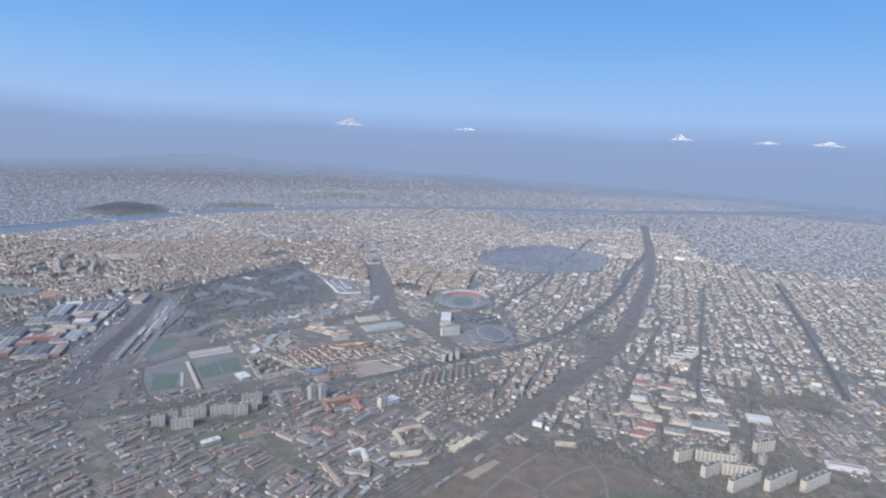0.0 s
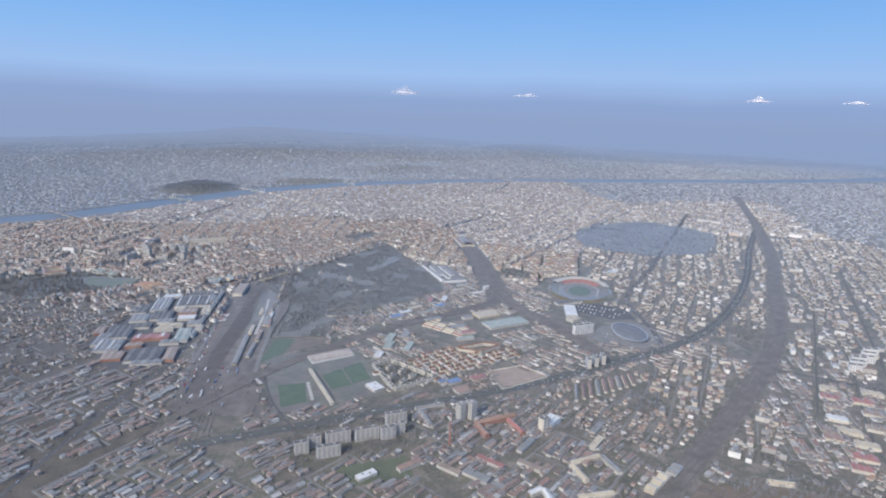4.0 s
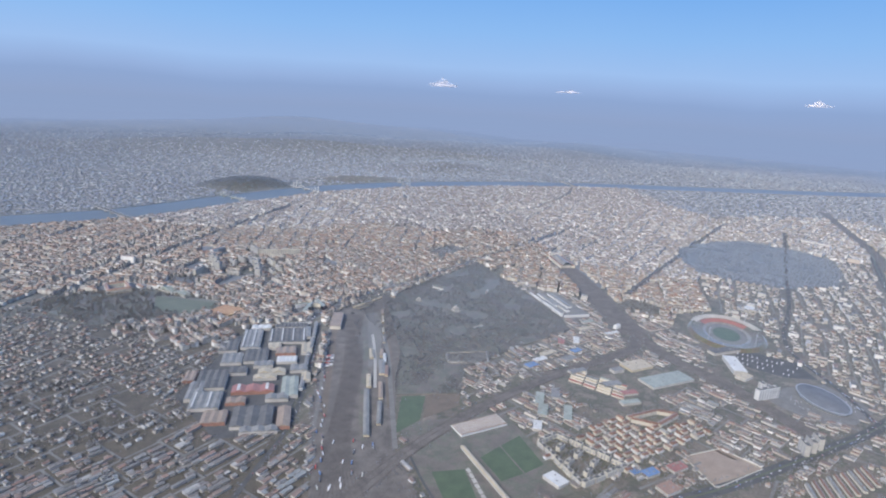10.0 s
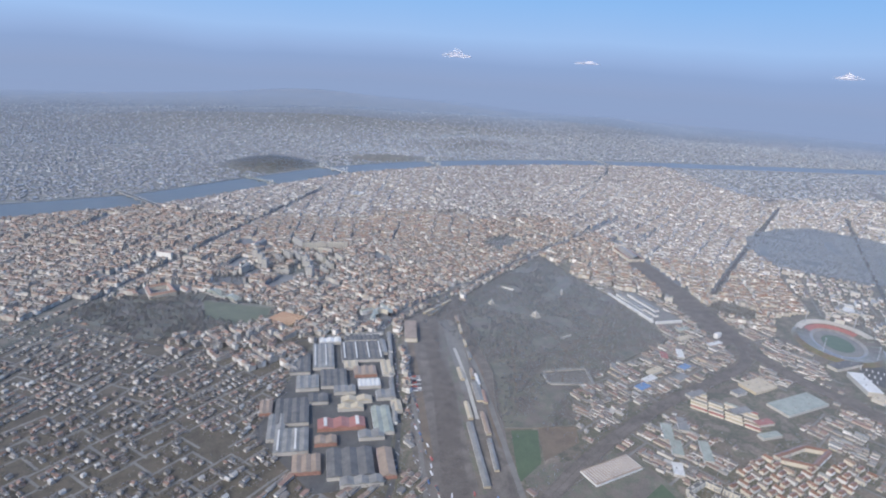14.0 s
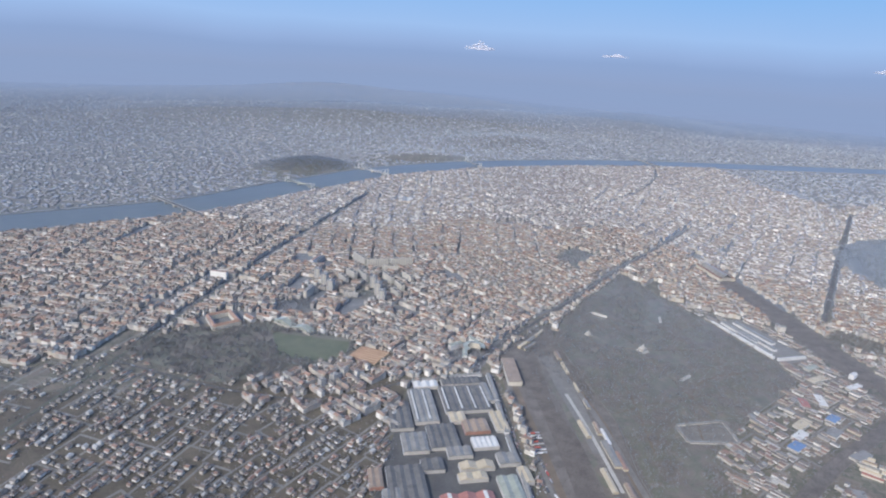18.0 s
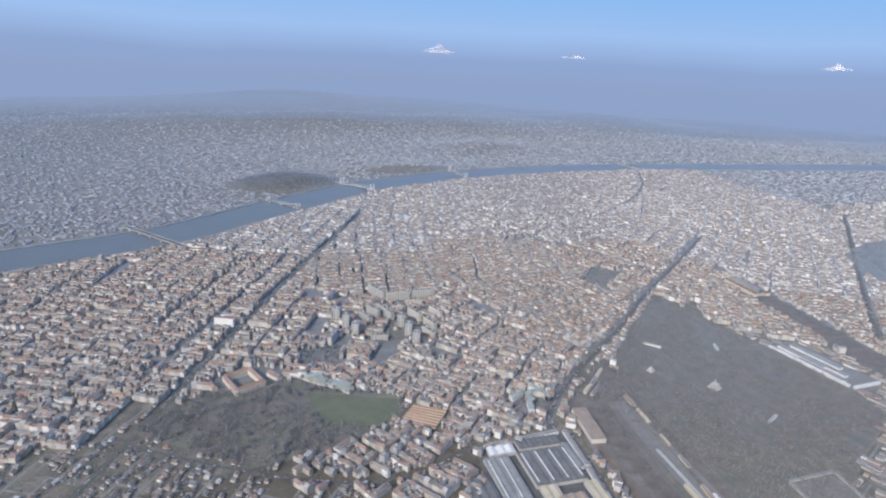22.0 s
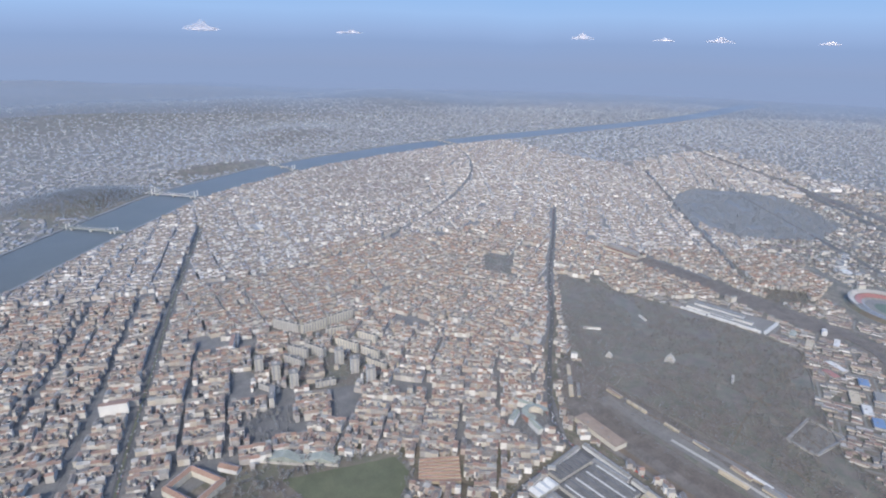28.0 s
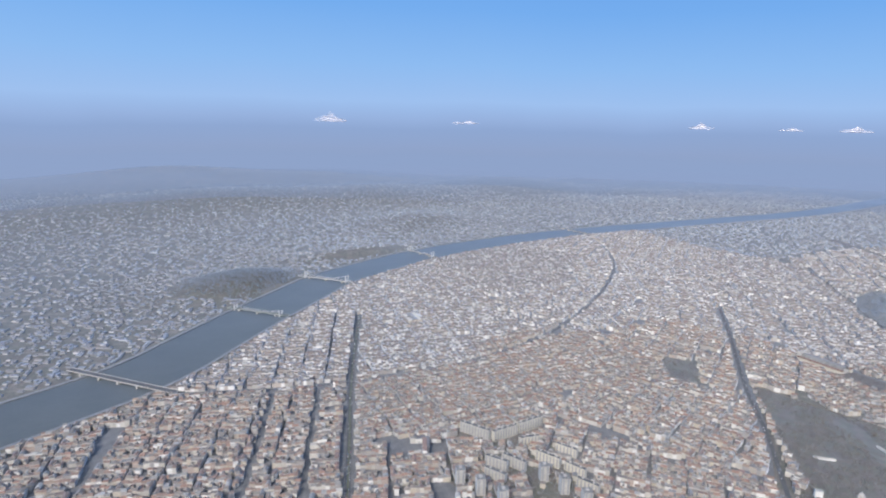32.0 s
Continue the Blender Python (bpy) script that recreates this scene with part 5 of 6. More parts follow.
# Terraces, lots and sports fields.
for k in range(9):
    f = (k + 0.5) / 9
    p, q = (811 + f * 244, -563 + f * 45), (866 + f * 222, -466 + f * 22)
    n, w, length, turn = between(p, q)
    gabled("terrace", n, w, turn, length * 0.88, 8.5, 6, 3, "rooftile" if k % 3 else "felt", "long pale two-storey terrace with a dark pitched roof", "cream", "terrace", "parallel terraces")
area("sand_lot", LOT, 0.3, "clay", "wide bare tan sand lot", "lot")
for p, q in zip(LOT, LOT[1:] + LOT[:1]):
    n, w, length, turn = between(p, q)
    thing("lot_wall", box_mesh("lot_wall", "cream", length - 4, 1.6, 0, 2.6), "low white wall round a sand lot", "wall", at=spot(n, w, 0, turn))
area("sports_ground", PITCHES, 0.25, "park", "brown-green winter grass of a sports ground", "sports ground")
area("pitch", [(48, -233), (123, -241), (114, -355), (45, -365)], 0.55, "turf", "worn green football pitch", "pitch")
area("pitch", [(176, -205), (238, -172), (250, -285), (190, -300)], 0.55, "turf", "dark green football pitch", "pitch")
area("pitch", [(243, -170), (306, -138), (311, -264), (255, -284)], 0.55, "turf", "bright green training pitch", "pitch")
lh = ridged_hall(222, -75, 12, 138, 52, 18, 6, "brown", "long tennis hall with brown and white roof ribs", "white", "white")
sd = root("grandstand", 163, -276, -82, "long low grandstand with a tan roof beside a pitch", "grandstand")
box_part("wall", sd, "concrete", 236, 9, 0, 6)
roof_part("roof", sd, "tan", 236, 11, 6.2, 1.6)
for k in range(6):
    st2 = root("bleacher", 131, -248 - 19 * k, -85, "pale open bleacher of a football pitch", "bleacher", "bleachers by the pitch")
    for r in range(4):
        box_part("step", st2, "stone", 15, 2.2, 0.5 * r, 0.9, 0, -3.3 + 2.2 * r)
flat_hall("gym_hall", 309, -327, -70, 48, 34, 8, "white", "low hall with a white roof", category="hall")
flat_hall("market_hall", 539, -352, 12, 40, 24, 7, "blue", "low market hall with a blue roof", category="hall")
flat_hall("market_hall", 505, -340, 12, 22, 20, 6, "blue", "small market hall with a blue roof", category="hall")
flat_hall("store", 616, -348, 12, 46, 26, 7, "red", "store with a bright red roof", category="shop")
flat_hall("store", 543, -412, 12, 44, 34, 8, "orange", "store with an orange roof beside an avenue", category="shop")
# White flats in a ring.
RING = [(337, -182), (397, -162), (496, -320), (357, -359)]
for p, q in zip(RING, RING[1:] + RING[:1]):
    n0, w0, length, turn = between(p, q)
    k = max(1, int(length / 34))
    for i in range(k):
        f = (i + 0.5) / k
        slab_block("flats", p[0] + f * (q[0] - p[0]), p[1] + f * (q[1] - p[1]), turn, length / k - 5, 11, 12 + 2 * (i % 2), "white four-storey block of flats round a court", "white flats", "cream", 4)
for n, w in ((380, -215), (410, -250), (372, -275), (430, -290), (395, -320)):
    slab_block("flats", n, w, 30, 26, 11, 12, "white four-storey block of flats in a court", "white flats", "cream", 4)
# Tall slabs in a row.
for n, w, wide, tall in ((76, -598, 32, 30), (108, -581, 30, 30), (164, -577, 58, 31), (233, -581, 58, 31), (283, -590, 36, 31), (314, -579, 26, 31), (318, -532, 54, 33), (134, -628, 54, 29)):
    slab_block("panel_slab", n, w, 3, wide, 13, tall, "weathered grey ten-storey concrete slab", "tall slabs")
tower_block(486, -552, 20, 20, 44, "pale twin tower of flats", "twin towers")
tower_block(514, -557, 20, 20, 46, "pale twin tower of flats", "twin towers")
gabled("school", 565, -595, 6, 118, 15, 12, 5, "orange", "long brick school with an orange tiled roof", "brick", "school")
gabled("school", 512, -630, 96, 60, 13, 11, 4, "orange", "school wing with an orange tiled roof", "brick", "school")
gabled("school", 600, -640, 96, 70, 13, 11, 4, "red", "school wing with a red roof", "brick", "school")
ch = root("factory_chimney", 416, -663, 0, "tall tapered red brick factory chimney", "chimney")
part("shaft", ring_mesh("shaft", "brick", 3.4, 3.4, 0, 1.9, 1.9, 84, steps=16), ch)
part("band", ring_mesh("band", "white", 2.35, 2.35, 66, 2.15, 2.15, 74, steps=16), ch, "white painted band")
part("rim", ring_mesh("rim", "stone", 2.2, 2.2, 83, 2.3, 2.3, 85.5, steps=16), ch)
gabled("workshop", 425, -478, 3, 82, 13, 8, 3, "felt", "long grey workshop", "concrete")
gabled("workshop", 395, -530, 93, 80, 13, 8, 3, "felt", "grey workshop wing", "concrete")
flat_hall("warehouse_hall", 700, -640, 30, 46, 32, 14, "white", "white warehouse with a flat roof", "white", category="warehouse")
slab_block("panel_slab", 668, -662, 20, 24, 18, 34, "pale point block beside a warehouse", "slabs by the avenue", "cream")
for n, w, t_, wd, dp, r in ((760, -760, 35, 60, 16, "tan"), (800, -700, 35, 64, 15, "felt"), (640, -760, 35, 50, 14, "dark"), (700, -810, 35, 44, 22, "orange"), (590, -720, 35, 70, 14, "felt"), (560, -800, 125, 60, 15, "brown"),
                            (480, -760, 125, 70, 14, "red"), (430, -800, 125, 64, 22, "felt"), (380, -760, 125, 60, 14, "brown"), (300, -720, 20, 60, 16, "orange"), (200, -730, 20, 46, 18, "white")):
    flat_hall("warehouse_hall", n, w, t_, wd, dp, 8, r, {"tan": "tan-roofed", "felt": "grey-roofed", "dark": "dark-roofed", "orange": "orange-roofed", "brown": "brown-roofed", "red": "red-roofed", "white": "white-roofed"}[r] + " low works building", category="warehouse")

area("meadow", MEADOW, 0.3, "lawn", "dull green sports meadow between works", "meadow")
COURTS = [((652, -819), (738, -810)), ((738, -810), (741, -888)), ((654, -893), (652, -819)), ((508, -892), (549, -882)), ((549, -882), (544, -939)), ((442, -914), (465, -1024)), ((1033, -1000), (1089, -1032)), ((480, -960), (540, -1000)), ((600, -930), (690, -940)), ((600, -975), (690, -985))]
for k, (p, q) in enumerate(COURTS):
    n, w, length, turn = between(p, q)
    mat = ("tan", "felt", "tan", "white", "white", "brown", "tan", "felt", "tan", "felt")[k]
    gabled("long_building", n, w, turn, length - 10, 13, 8, 3, mat, {"tan": "long pale building with a tan roof", "felt": "long pale building with a grey roof", "white": "long white building with a white roof", "brown": "long low building with a brown roof"}[mat], "cream", "building")
area("sand_yard", [(744, -1059), (849, -1021), (856, -1038), (758, -1086)], 0.5, "clay", "tan sand yard beside the railway", "yard")
# The locomotive works.
for n, w, wide, deep, ridges, mat, strip, label in (
        (-217, 583, 122, 118, 7, "dark", "white", "dark ridged factory hall with white skylights"), (-200, 668, 110, 36, 8, "dark", None, "dark saw-roofed factory hall"),
        (-332, 574, 60, 150, 4, "felt", "white", "grey ridged factory hall"), (-300, 668, 66, 30, 3, "white", None, "small hall with white roof strips"), (-231, 396, 60, 40, 5, "white", None, "hall under five white roof ridges"),
        (-165, 470, 34, 80, 2, "tan", None, "tan-roofed factory hall"), (-230, 462, 62, 50, 3, "brown", None, "brown-roofed factory hall"), (-320, 440, 70, 90, 4, "dark", None, "dark ridged factory hall"),
        (-278, 322, 78, 24, 2, "tan", None, "long tan-roofed workshop"), (-298, 290, 64, 22, 2, "tan", None, "tan-roofed workshop"), (-331, 223, 112, 40, 3, "red", "white", "long hall with red and white roof strips"),
        (-233, 220, 46, 112, 2, "green", None, "green-grey factory hall"), (-334, 74, 100, 96, 3, "dark", None, "large dark factory hall"), (-258, 58, 34, 96, 1, "brown", None, "brown factory hall with a brick end"),
        (-440, 300, 80, 110, 4, "dark", None, "dark ridged factory hall"), (-450, 180, 76, 90, 4, "felt", "white", "grey ridged factory hall"), (-425, 90, 60, 60, 3, "brown", None, "brown-roofed factory hall"),
        (-300, 376, 56, 34, 3, "felt", None, "small grey factory hall"), (-400, 540, 56, 110, 3, "dark", None, "long dark factory hall"), (-262, 505, 40, 40, 2, "tan", None, "small tan factory hall"), (-372, 345, 50, 40, 2, "dark", None, "small dark factory hall"),
        (-270, 165, 60, 30, 2, "felt", None, "small grey factory hall"), (-375, 165, 50, 30, 2, "brown", None, "small brown factory hall"), (-480, 240, 40, 100, 2, "felt", None, "long grey factory hall"), (-500, 330, 30, 60, 2, "brown", None, "brown-roofed workshop hall"),
        (-150, 600, 20, 90, 1, "felt", None, "narrow grey factory hall"), (-185, 270, 26, 50, 1, "tan", None, "small tan factory hall"), (-320, 10, 90, 26, 3, "felt", None, "low grey factory hall"),
        (-390, 430, 60, 70, 3, "felt", None, "grey factory hall"), (-200, 330, 50, 40, 2, "felt", None, "small grey factory hall")):
    ridged_hall(n, w, -6, wide, deep, ridges, 9, mat, label, strip, "brick" if mat in ("brown", "red") else "concrete")
for p, q in (((-112, 690), (-135, 560)), ((-138, 550), (-165, 420)), ((-168, 410), (-180, 340)), ((-186, 300), (-205, 200)), ((-330, 695), (-130, 695))):
    n, w, length, turn = between(p, q)
    gabled("works_office", n, w, turn, length, 11, 9, 2.5, "felt", "long pale works building beside the road", "white", "office")
bb = flat_hall("freight_depot", -40, 692, 77, 136, 38, 13, "brown", "big freight depot with a brown flat roof", "cream", 3, "depot")

# The freight yard.
for k in range(13):
    line = smooth_line([(8 + 6.2 * k, 742), (-50 + 5.2 * k, 400), (-172 + 3.8 * k, -88), (-222 + 9.5 * k, -270), (-300 + 14 * k, -480)], 3)
    ob = thing("railway_track", None, "rusty railway track on brown ballast", "railway track", "tracks of the yard", at=spot(0, 0))
    v, f = ribbon(line, 3.0, 0.75, thick=0.3)
    part("bed", mesh_of("bed", v, [f], M["sleepers"]), ob)
    for o in (-0.75, 0.75):
        v, f = ribbon(line, 0.35, 0.95, off=o, thick=0.2)
        part("rail", mesh_of("rail", v, [f], M["rust"]), ob)
for p, q, deep, mat in (((36, 433), (26, 367), 12, "tan"), ((54, 345), (36, 252), 20, "felt"), ((-4, 255), (-18, 180), 13, "tan"), ((-27, 165), (-70, -65), 15, "felt"), ((70, 420), (58, 372), 10, "brown"), ((20, 200), (2, 110), 12, "brown"),
                        ((-5, 90), (-30, -20), 11, "felt"), ((60, 300), (46, 240), 11, "orange"), ((45, 830), (80, 857), 11, "tan"), ((88, 862), (124, 890), 11, "felt"), ((132, 897), (172, 928), 10, "tan"), ((58, 815), (110, 853), 8, "felt"), ((147, 783), (138, 735), 12, "brown"), ((134, 715), (122, 655), 9, "tan"),
                        ((72, 388), (60, 330), 9, "white"), ((112, 600), (104, 560), 7, "tan"), ((98, 520), (90, 480), 8, "felt")):
    n, w, length, turn = between(p, q)
    gabled("goods_shed", n, w, turn, length, deep, 6, 2.2, mat, "low goods shed between the tracks", "tan", "shed", "goods sheds")


def lorry():
    ob = root("lorry", -100, 400, 0, "parked lorry with a box trailer", "lorry", "parked lorries")
    box_part("trailer", ob, "paint", 12, 2.6, 1.1, 2.8)
    box_part("cab", ob, "paint", 2.4, 2.5, 0.6, 2.8, 7.6)
    box_part("running_gear", ob, "dark", 14, 2.2, 0, 1.1, 1)
    return ob


def car():
    ob = root("car", -120, 300, 0, "small car parked on asphalt", "car", "parked cars")
    box_part("body", ob, "paint", 4.3, 1.8, 0.0, 1.1)
    box_part("cabin", ob, "glass", 2.3, 1.6, 1.1, 0.55, -0.2)
    return ob


lo, ca = lorry(), car()
for k in range(8):
    for c in range(3):
        copy_thing(lo, spot(-90 - 12 * c - 2.2 * k, 412 - 10.5 * k, 0.5, 168))
for k in range(34):
    f = k / 34
    copy_thing(lo, spot(-112 - 105 * f + 20 * rng.random(), 560 - 820 * f, 0.2, 80 + 20 * rng.random()))
for k in range(60):
    f = rng.random()
    copy_thing(ca, spot(-122 - 100 * f + 26 * (rng.random() - 0.3), 600 - 800 * f, 0.2, 80 + 30 * (rng.random() < 0.5)))
for k in range(70):
    copy_thing(ca, spot(1180 + 180 * rng.random(), -230 + 120 * rng.random(), 0.3, 45))

for name, width, line, mat, label in (("yard_road", 13, [(118, 720), (92, 420), (36, 130), (-12, -130)], "path", "pale gravel road along a cemetery wall"), ("yard_road", 10, [(-70, 640), (-112, 430), (-165, 120), (-215, -120)], "path", "pale loading road beside the tracks"),
                                      ("yard_strip", 16, [(52, 640), (20, 420), (-40, 150), (-85, -80)], "park", "weedy strip between tracks"),
                                      ("loading_platform", 9, [(66, 560), (44, 400), (0, 180)], "concrete", "long concrete loading platform")):
    v, f = ribbon(smooth_line(line), width, 1.05, thick=0.6)
    thing(name, mesh_of(name, v, [f], M[mat]), label, name.split("_")[1], kind="structure")

for poly, mat, label in (([(80, 775), (126, 765), (86, 500), (36, 300), (-4, 320), (6, 515)], "path", "long grey concrete apron of a freight yard"), ([(118, 690), (132, 690), (100, 400), (50, 200), (20, 60), (8, 60), (40, 220), (88, 420)], "earth", "brown earth strip beside a cemetery wall"),
                         ([(-62, 640), (-46, 640), (-90, 380), (-150, 60), (-168, 60), (-108, 380)], "earth", "brown weedy strip beside a loading road")):
    area("yard_apron", poly, 0.62, mat, label, "yard")
# The cemetery: wall, avenues, chapels, and the fields south of it.
for p, q in zip(CEMETERY, CEMETERY[1:] + CEMETERY[:1]):
    n, w, length, turn = between(p, q)
    thing("cemetery_wall", box_mesh("cemetery_wall", "path", length - 3, 1.2, 0, 3.4), "long pale wall round the cemetery", "wall", group="cemetery walls", at=spot(n, w, 0, turn))
for line in ([(463, 1120), (430, 740), (400, 380)], [(230, 860), (430, 740), (800, 700)], [(439, 1016), (560, 880), (790, 880)], [(317, 879), (260, 560), (150, 280)], [(317, 879), (439, 1016)], [(300, 300), (456, 565), (780, 560)],
             [(600, 1220), (600, 900), (640, 520)], [(150, 450), (350, 480), (700, 470)]):
    v, f = ribbon(smooth_line(line), 4.5, 0.6, thick=0.2)
    thing("cemetery_path", mesh_of("cemetery_path", v, [f], M["earth"]), "brown earth avenue through a cemetery", "path", kind="structure")


def chapel(n, w, size, label):
    ob = root("mausoleum", n, w, 15, label, "mausoleum")
    box_part("base", ob, "stone", size * 1.5, size * 1.5, 0, size * 0.25)
    box_part("hall", ob, "stone", size, size, size * 0.25, size * 0.55)
    part("dome", disc_mesh("dome", "stone", size * 0.42, size * 0.42, size * 0.8, size * 0.35, 5, 24), ob, "white stone dome")
    box_part("statue_plinth", ob, "white", size * 0.12, size * 0.12, size * 1.1, size * 0.3)


chapel(430, 740, 19, "white domed mausoleum among bare trees")
chapel(317, 879, 13, "pale stone mausoleum among bare trees")
gabled("arcade", 456, 565, 20, 44, 7, 6, 2, "stone", "pale stone arcade in a cemetery", "white", "arcade")
gabled("arcade", 439, 1016, 130, 56, 8, 6, 2, "stone", "pale stone arcade in a cemetery", "white", "arcade")
gabled("arcade", 640, 940, 60, 40, 7, 6, 2, "stone", "pale stone arcade in a cemetery", "white", "arcade")
COURT = [(272, 367), (408, 357), (383, 268), (258, 299)]
area("grave_court", COURT, 0.55, "path", "pale walled grave court", "court")
for p, q in zip(COURT, COURT[1:] + COURT[:1]):
    n, w, length, turn = between(p, q)
    gabled("court_wing", n, w, turn, length - 8, 6, 4.5, 1.5, "felt", "low wing round a walled grave court", "stone", "wing")
area("field", [(63, 117), (128, 105), (80, -13), (2, -65)], 0.3, "turf", "dull green field beside the tracks", "field")
area("field", [(133, 114), (229, 100), (204, 36), (91, -8)], 0.3, "earth", "bare brown field beside the tracks", "field")
stones = scatter(CEMETERY, 24, clump=0.5)
soup = Soup()
add_boxes(soup, stones[:, 0], stones[:, 1], rng.random(len(stones)) * 3, 1.6 + 2.2 * rng.random(len(stones)), 1.2 + 1.6 * rng.random(len(stones)), 0.4, 1.2 + 2 * rng.random(len(stones)), 0)
thing("gravestones", soup.mesh("gravestones", [M["path"]]), "countless pale gravestones and tombs between trees", "gravestones", kind="stuff")
# The tram depot behind the cemetery.
for p, q, deep in (((822, 888), (826, 800), 9), ((826, 792), (828, 700), 9), ((828, 692), (832, 618), 9), ((836, 606), (942, 602), 8), ((840, 790), (843, 640), 14), ((858, 880), (860, 720), 14), ((875, 800), (880, 660), 16), ((905, 870), (910, 700), 20)):
    n, w, length, turn = between(p, q)
    gabled("depot_shed", n, w, turn, length, deep, 8, 1.6, "white" if deep < 10 else "felt", "long pale depot shed beside the cemetery", "white", "shed", "depot sheds")
area("depot_yard", DEPOT, 0.2, "path", "pale paved depot yard", "yard")
gabled("signal_house", 985, 470, 20, 26, 14, 14, 3, "white", "white railway house by the junction", "white")

# The railway terminus.
ks = root("railway_station", 1212, 1335, 82, "great railway terminus with a glazed vault between stone wings", "station")
box_part("wall", ks, "stone", 170, 44, 0, 12)
s_ = Soup()
arc = np.radians(np.linspace(0, 180, 17))
s_.add(np.concatenate([np.c_[np.full(17, e * 85.0), 21.5 * np.cos(arc), 12 + 15 * np.sin(arc)] for e in (-1, 1)]), [(i, i + 1, 18 + i, 17 + i) for i in range(16)])
part("vault_roof", s_.mesh("vault_roof", [M["felt"]]), ks, "grey sheet and glass barrel vault")
for side in (-1, 1):
    wing = box_part("wing", ks, "cream", 180, 16, 0, 15, 0, side * 31, 0, "long pale stone wing")
    roof_part("wing_roof", wing, "rooftile", 180, 16, 15.05, 4, 0, side * 31)
box_part("front", ks, "stone", 10, 50, 0, 32, 88, 0, 0, "tall arched stone front")
for side in (-1, 1):
    box_part("front_pier", ks, "stone", 13, 9, 0, 36, 88, side * 27)

# Works and halls north of the junction.
flat_hall("warehouse_hall", 856, 160, 10, 92, 58, 7, "tan", "broad warehouse with a tan flat roof", "tan", 4, "warehouse")
flat_hall("warehouse_hall", 890, 52, 8, 168, 66, 7, "green", "very large warehouse with a green-grey flat roof", "concrete", 5, "warehouse")
flat_hall("warehouse_hall", 770, 140, 8, 40, 24, 9, "felt", "grey warehouse", "concrete", 1, "warehouse")
for o, mats in ((0, ("red", "red", "tan", "red")), (19, ("tan", "felt", "tan", "brown")), (38, ("felt", "tan", "dark", "felt")), (58, ("brown", "felt", "tan", "tan")), (78, ("tan", "felt", "green", "red"))):
    for k in range(4):
        f = (k - 1.5) * 44 - 0.25 * o
        if o < 70 or k != 1:
            gabled("workshop", 637 + o * 0.81 + f * 0.588, 43 + o * 0.59 - f * 0.809, -54, 42 - 6 * (k % 2), 10 + (k % 2) * 2, 4.8, 2.2, mats[k], {"red": "low workshop with a dull red roof", "tan": "low pale-roofed workshop in a row", "felt": "low grey-roofed workshop in a row", "brown": "low brown-roofed workshop in a row",
                   "dark": "low dark-roofed workshop in a row", "green": "low green-grey workshop in a row"}[mats[k]], "cream", "workshop", "workshop rows")
# The estate of small white blocks.
for iu in range(19):
    for iv in range(9):
        u, v_ = 27 * iu + 4 * (iv % 2), 25 * iv
        n, w = 335 + u * 0.97 - v_ * 0.24, -372 + u * 0.24 + v_ * 0.97
        n, w = n + rng.uniform(-3, 3), w + rng.uniform(-3, 3)
        if inside(n, w, ESTATE) and not inside(n, w, APTS) and not 622 < n < 790 or (inside(n, w, ESTATE) and n > 622 and w < -182):
            turn = 14 + 90 * ((iu + iv) % 2)
            gabled("estate_house", n, w, turn, 19 + 4 * rng.random(), 10.5, 7 + 2 * rng.random(), 4, ("rooftile", "roof_o", "rooftile", "rooftile")[(iu * 3 + iv) % 4], "small white block of flats with a brown roof", ("cream", "white")[iu % 2], "flats", "small blocks of the estate", hip=3)
wood("estate_trees", scatter(ESTATE, 13), 9, M["scrub"], "bare trees between small white blocks", 5)
for (p, q) in (((628, -127), (730, -112)), ((730, -112), (778, -142)), ((778, -142), (690, -178)), ((690, -178), (632, -135))):
    n, w, length, turn = between(p, q)
    gabled("court_block", n, w, turn, length - 4, 12, 10, 3.5, "rooftile", "pale tenement wing round a green court", "cream", "tenement")
for n, w, t_, wd, dp, mat in ((714, 301, 20, 40, 24, "blue"), (512, 225, 20, 44, 26, "blue"), (560, 260, 20, 50, 22, "white"), (610, 300, 20, 60, 24, "tan"), (660, 250, 20, 50, 26, "felt"), (760, 380, 60, 60, 20, "white"), (700, 380, 60, 44, 22, "red"),
                              (860, 480, 10, 60, 20, "tan"), (900, 540, 10, 50, 18, "green"), (930, 420, 10, 60, 16, "white"), (420, -40, 60, 60, 26, "green"), (440, 20, 60, 70, 24, "green"), (480, -70, 60, 80, 22, "green"), (500, 40, 60, 60, 24, "felt"),
                              (370, -110, 60, 44, 22, "white"), (700, 60, 0, 60, 26, "felt"), (720, 0, 0, 50, 22, "red"), (690, -50, 0, 60, 20, "green"), (640, 160, 10, 60, 22, "felt")):
    flat_hall("works_hall", n, w, t_, wd, dp, 7, mat, {"blue": "low hall with a blue sheet roof", "white": "low hall with a white roof", "tan": "low hall with a tan roof", "felt": "low grey-roofed hall", "red": "low hall with a red roof", "green": "low green-grey hall"}[mat], "concrete", 1, "hall")

# Housing by the racecourse.
for p, q in (((1286, -1172), (1339, -1169)), ((1298, -1249), (1354, -1243)), ((1310, -1319), (1422, -1303)), ((1398, -1345), (1509, -1330)), ((1480, -1375), (1584, -1362)), ((1345, -1180), (1420, -1235)), ((1360, -1250), (1420, -1290)), ((1530, -1200), (1593, -1204))):
    n, w, length, turn = between(p, q)
    slab_block("panel_slab", n, w, turn, length, 14, 29, "cream ten-storey concrete slab near open ground", "slabs by the racecourse", "cream")
for n, w in ((1470, -1190), (1500, -1250), (1450, -1220)):
    tower_block(n, w, 10, 15, 24, "grey point block near open ground", "point blocks")
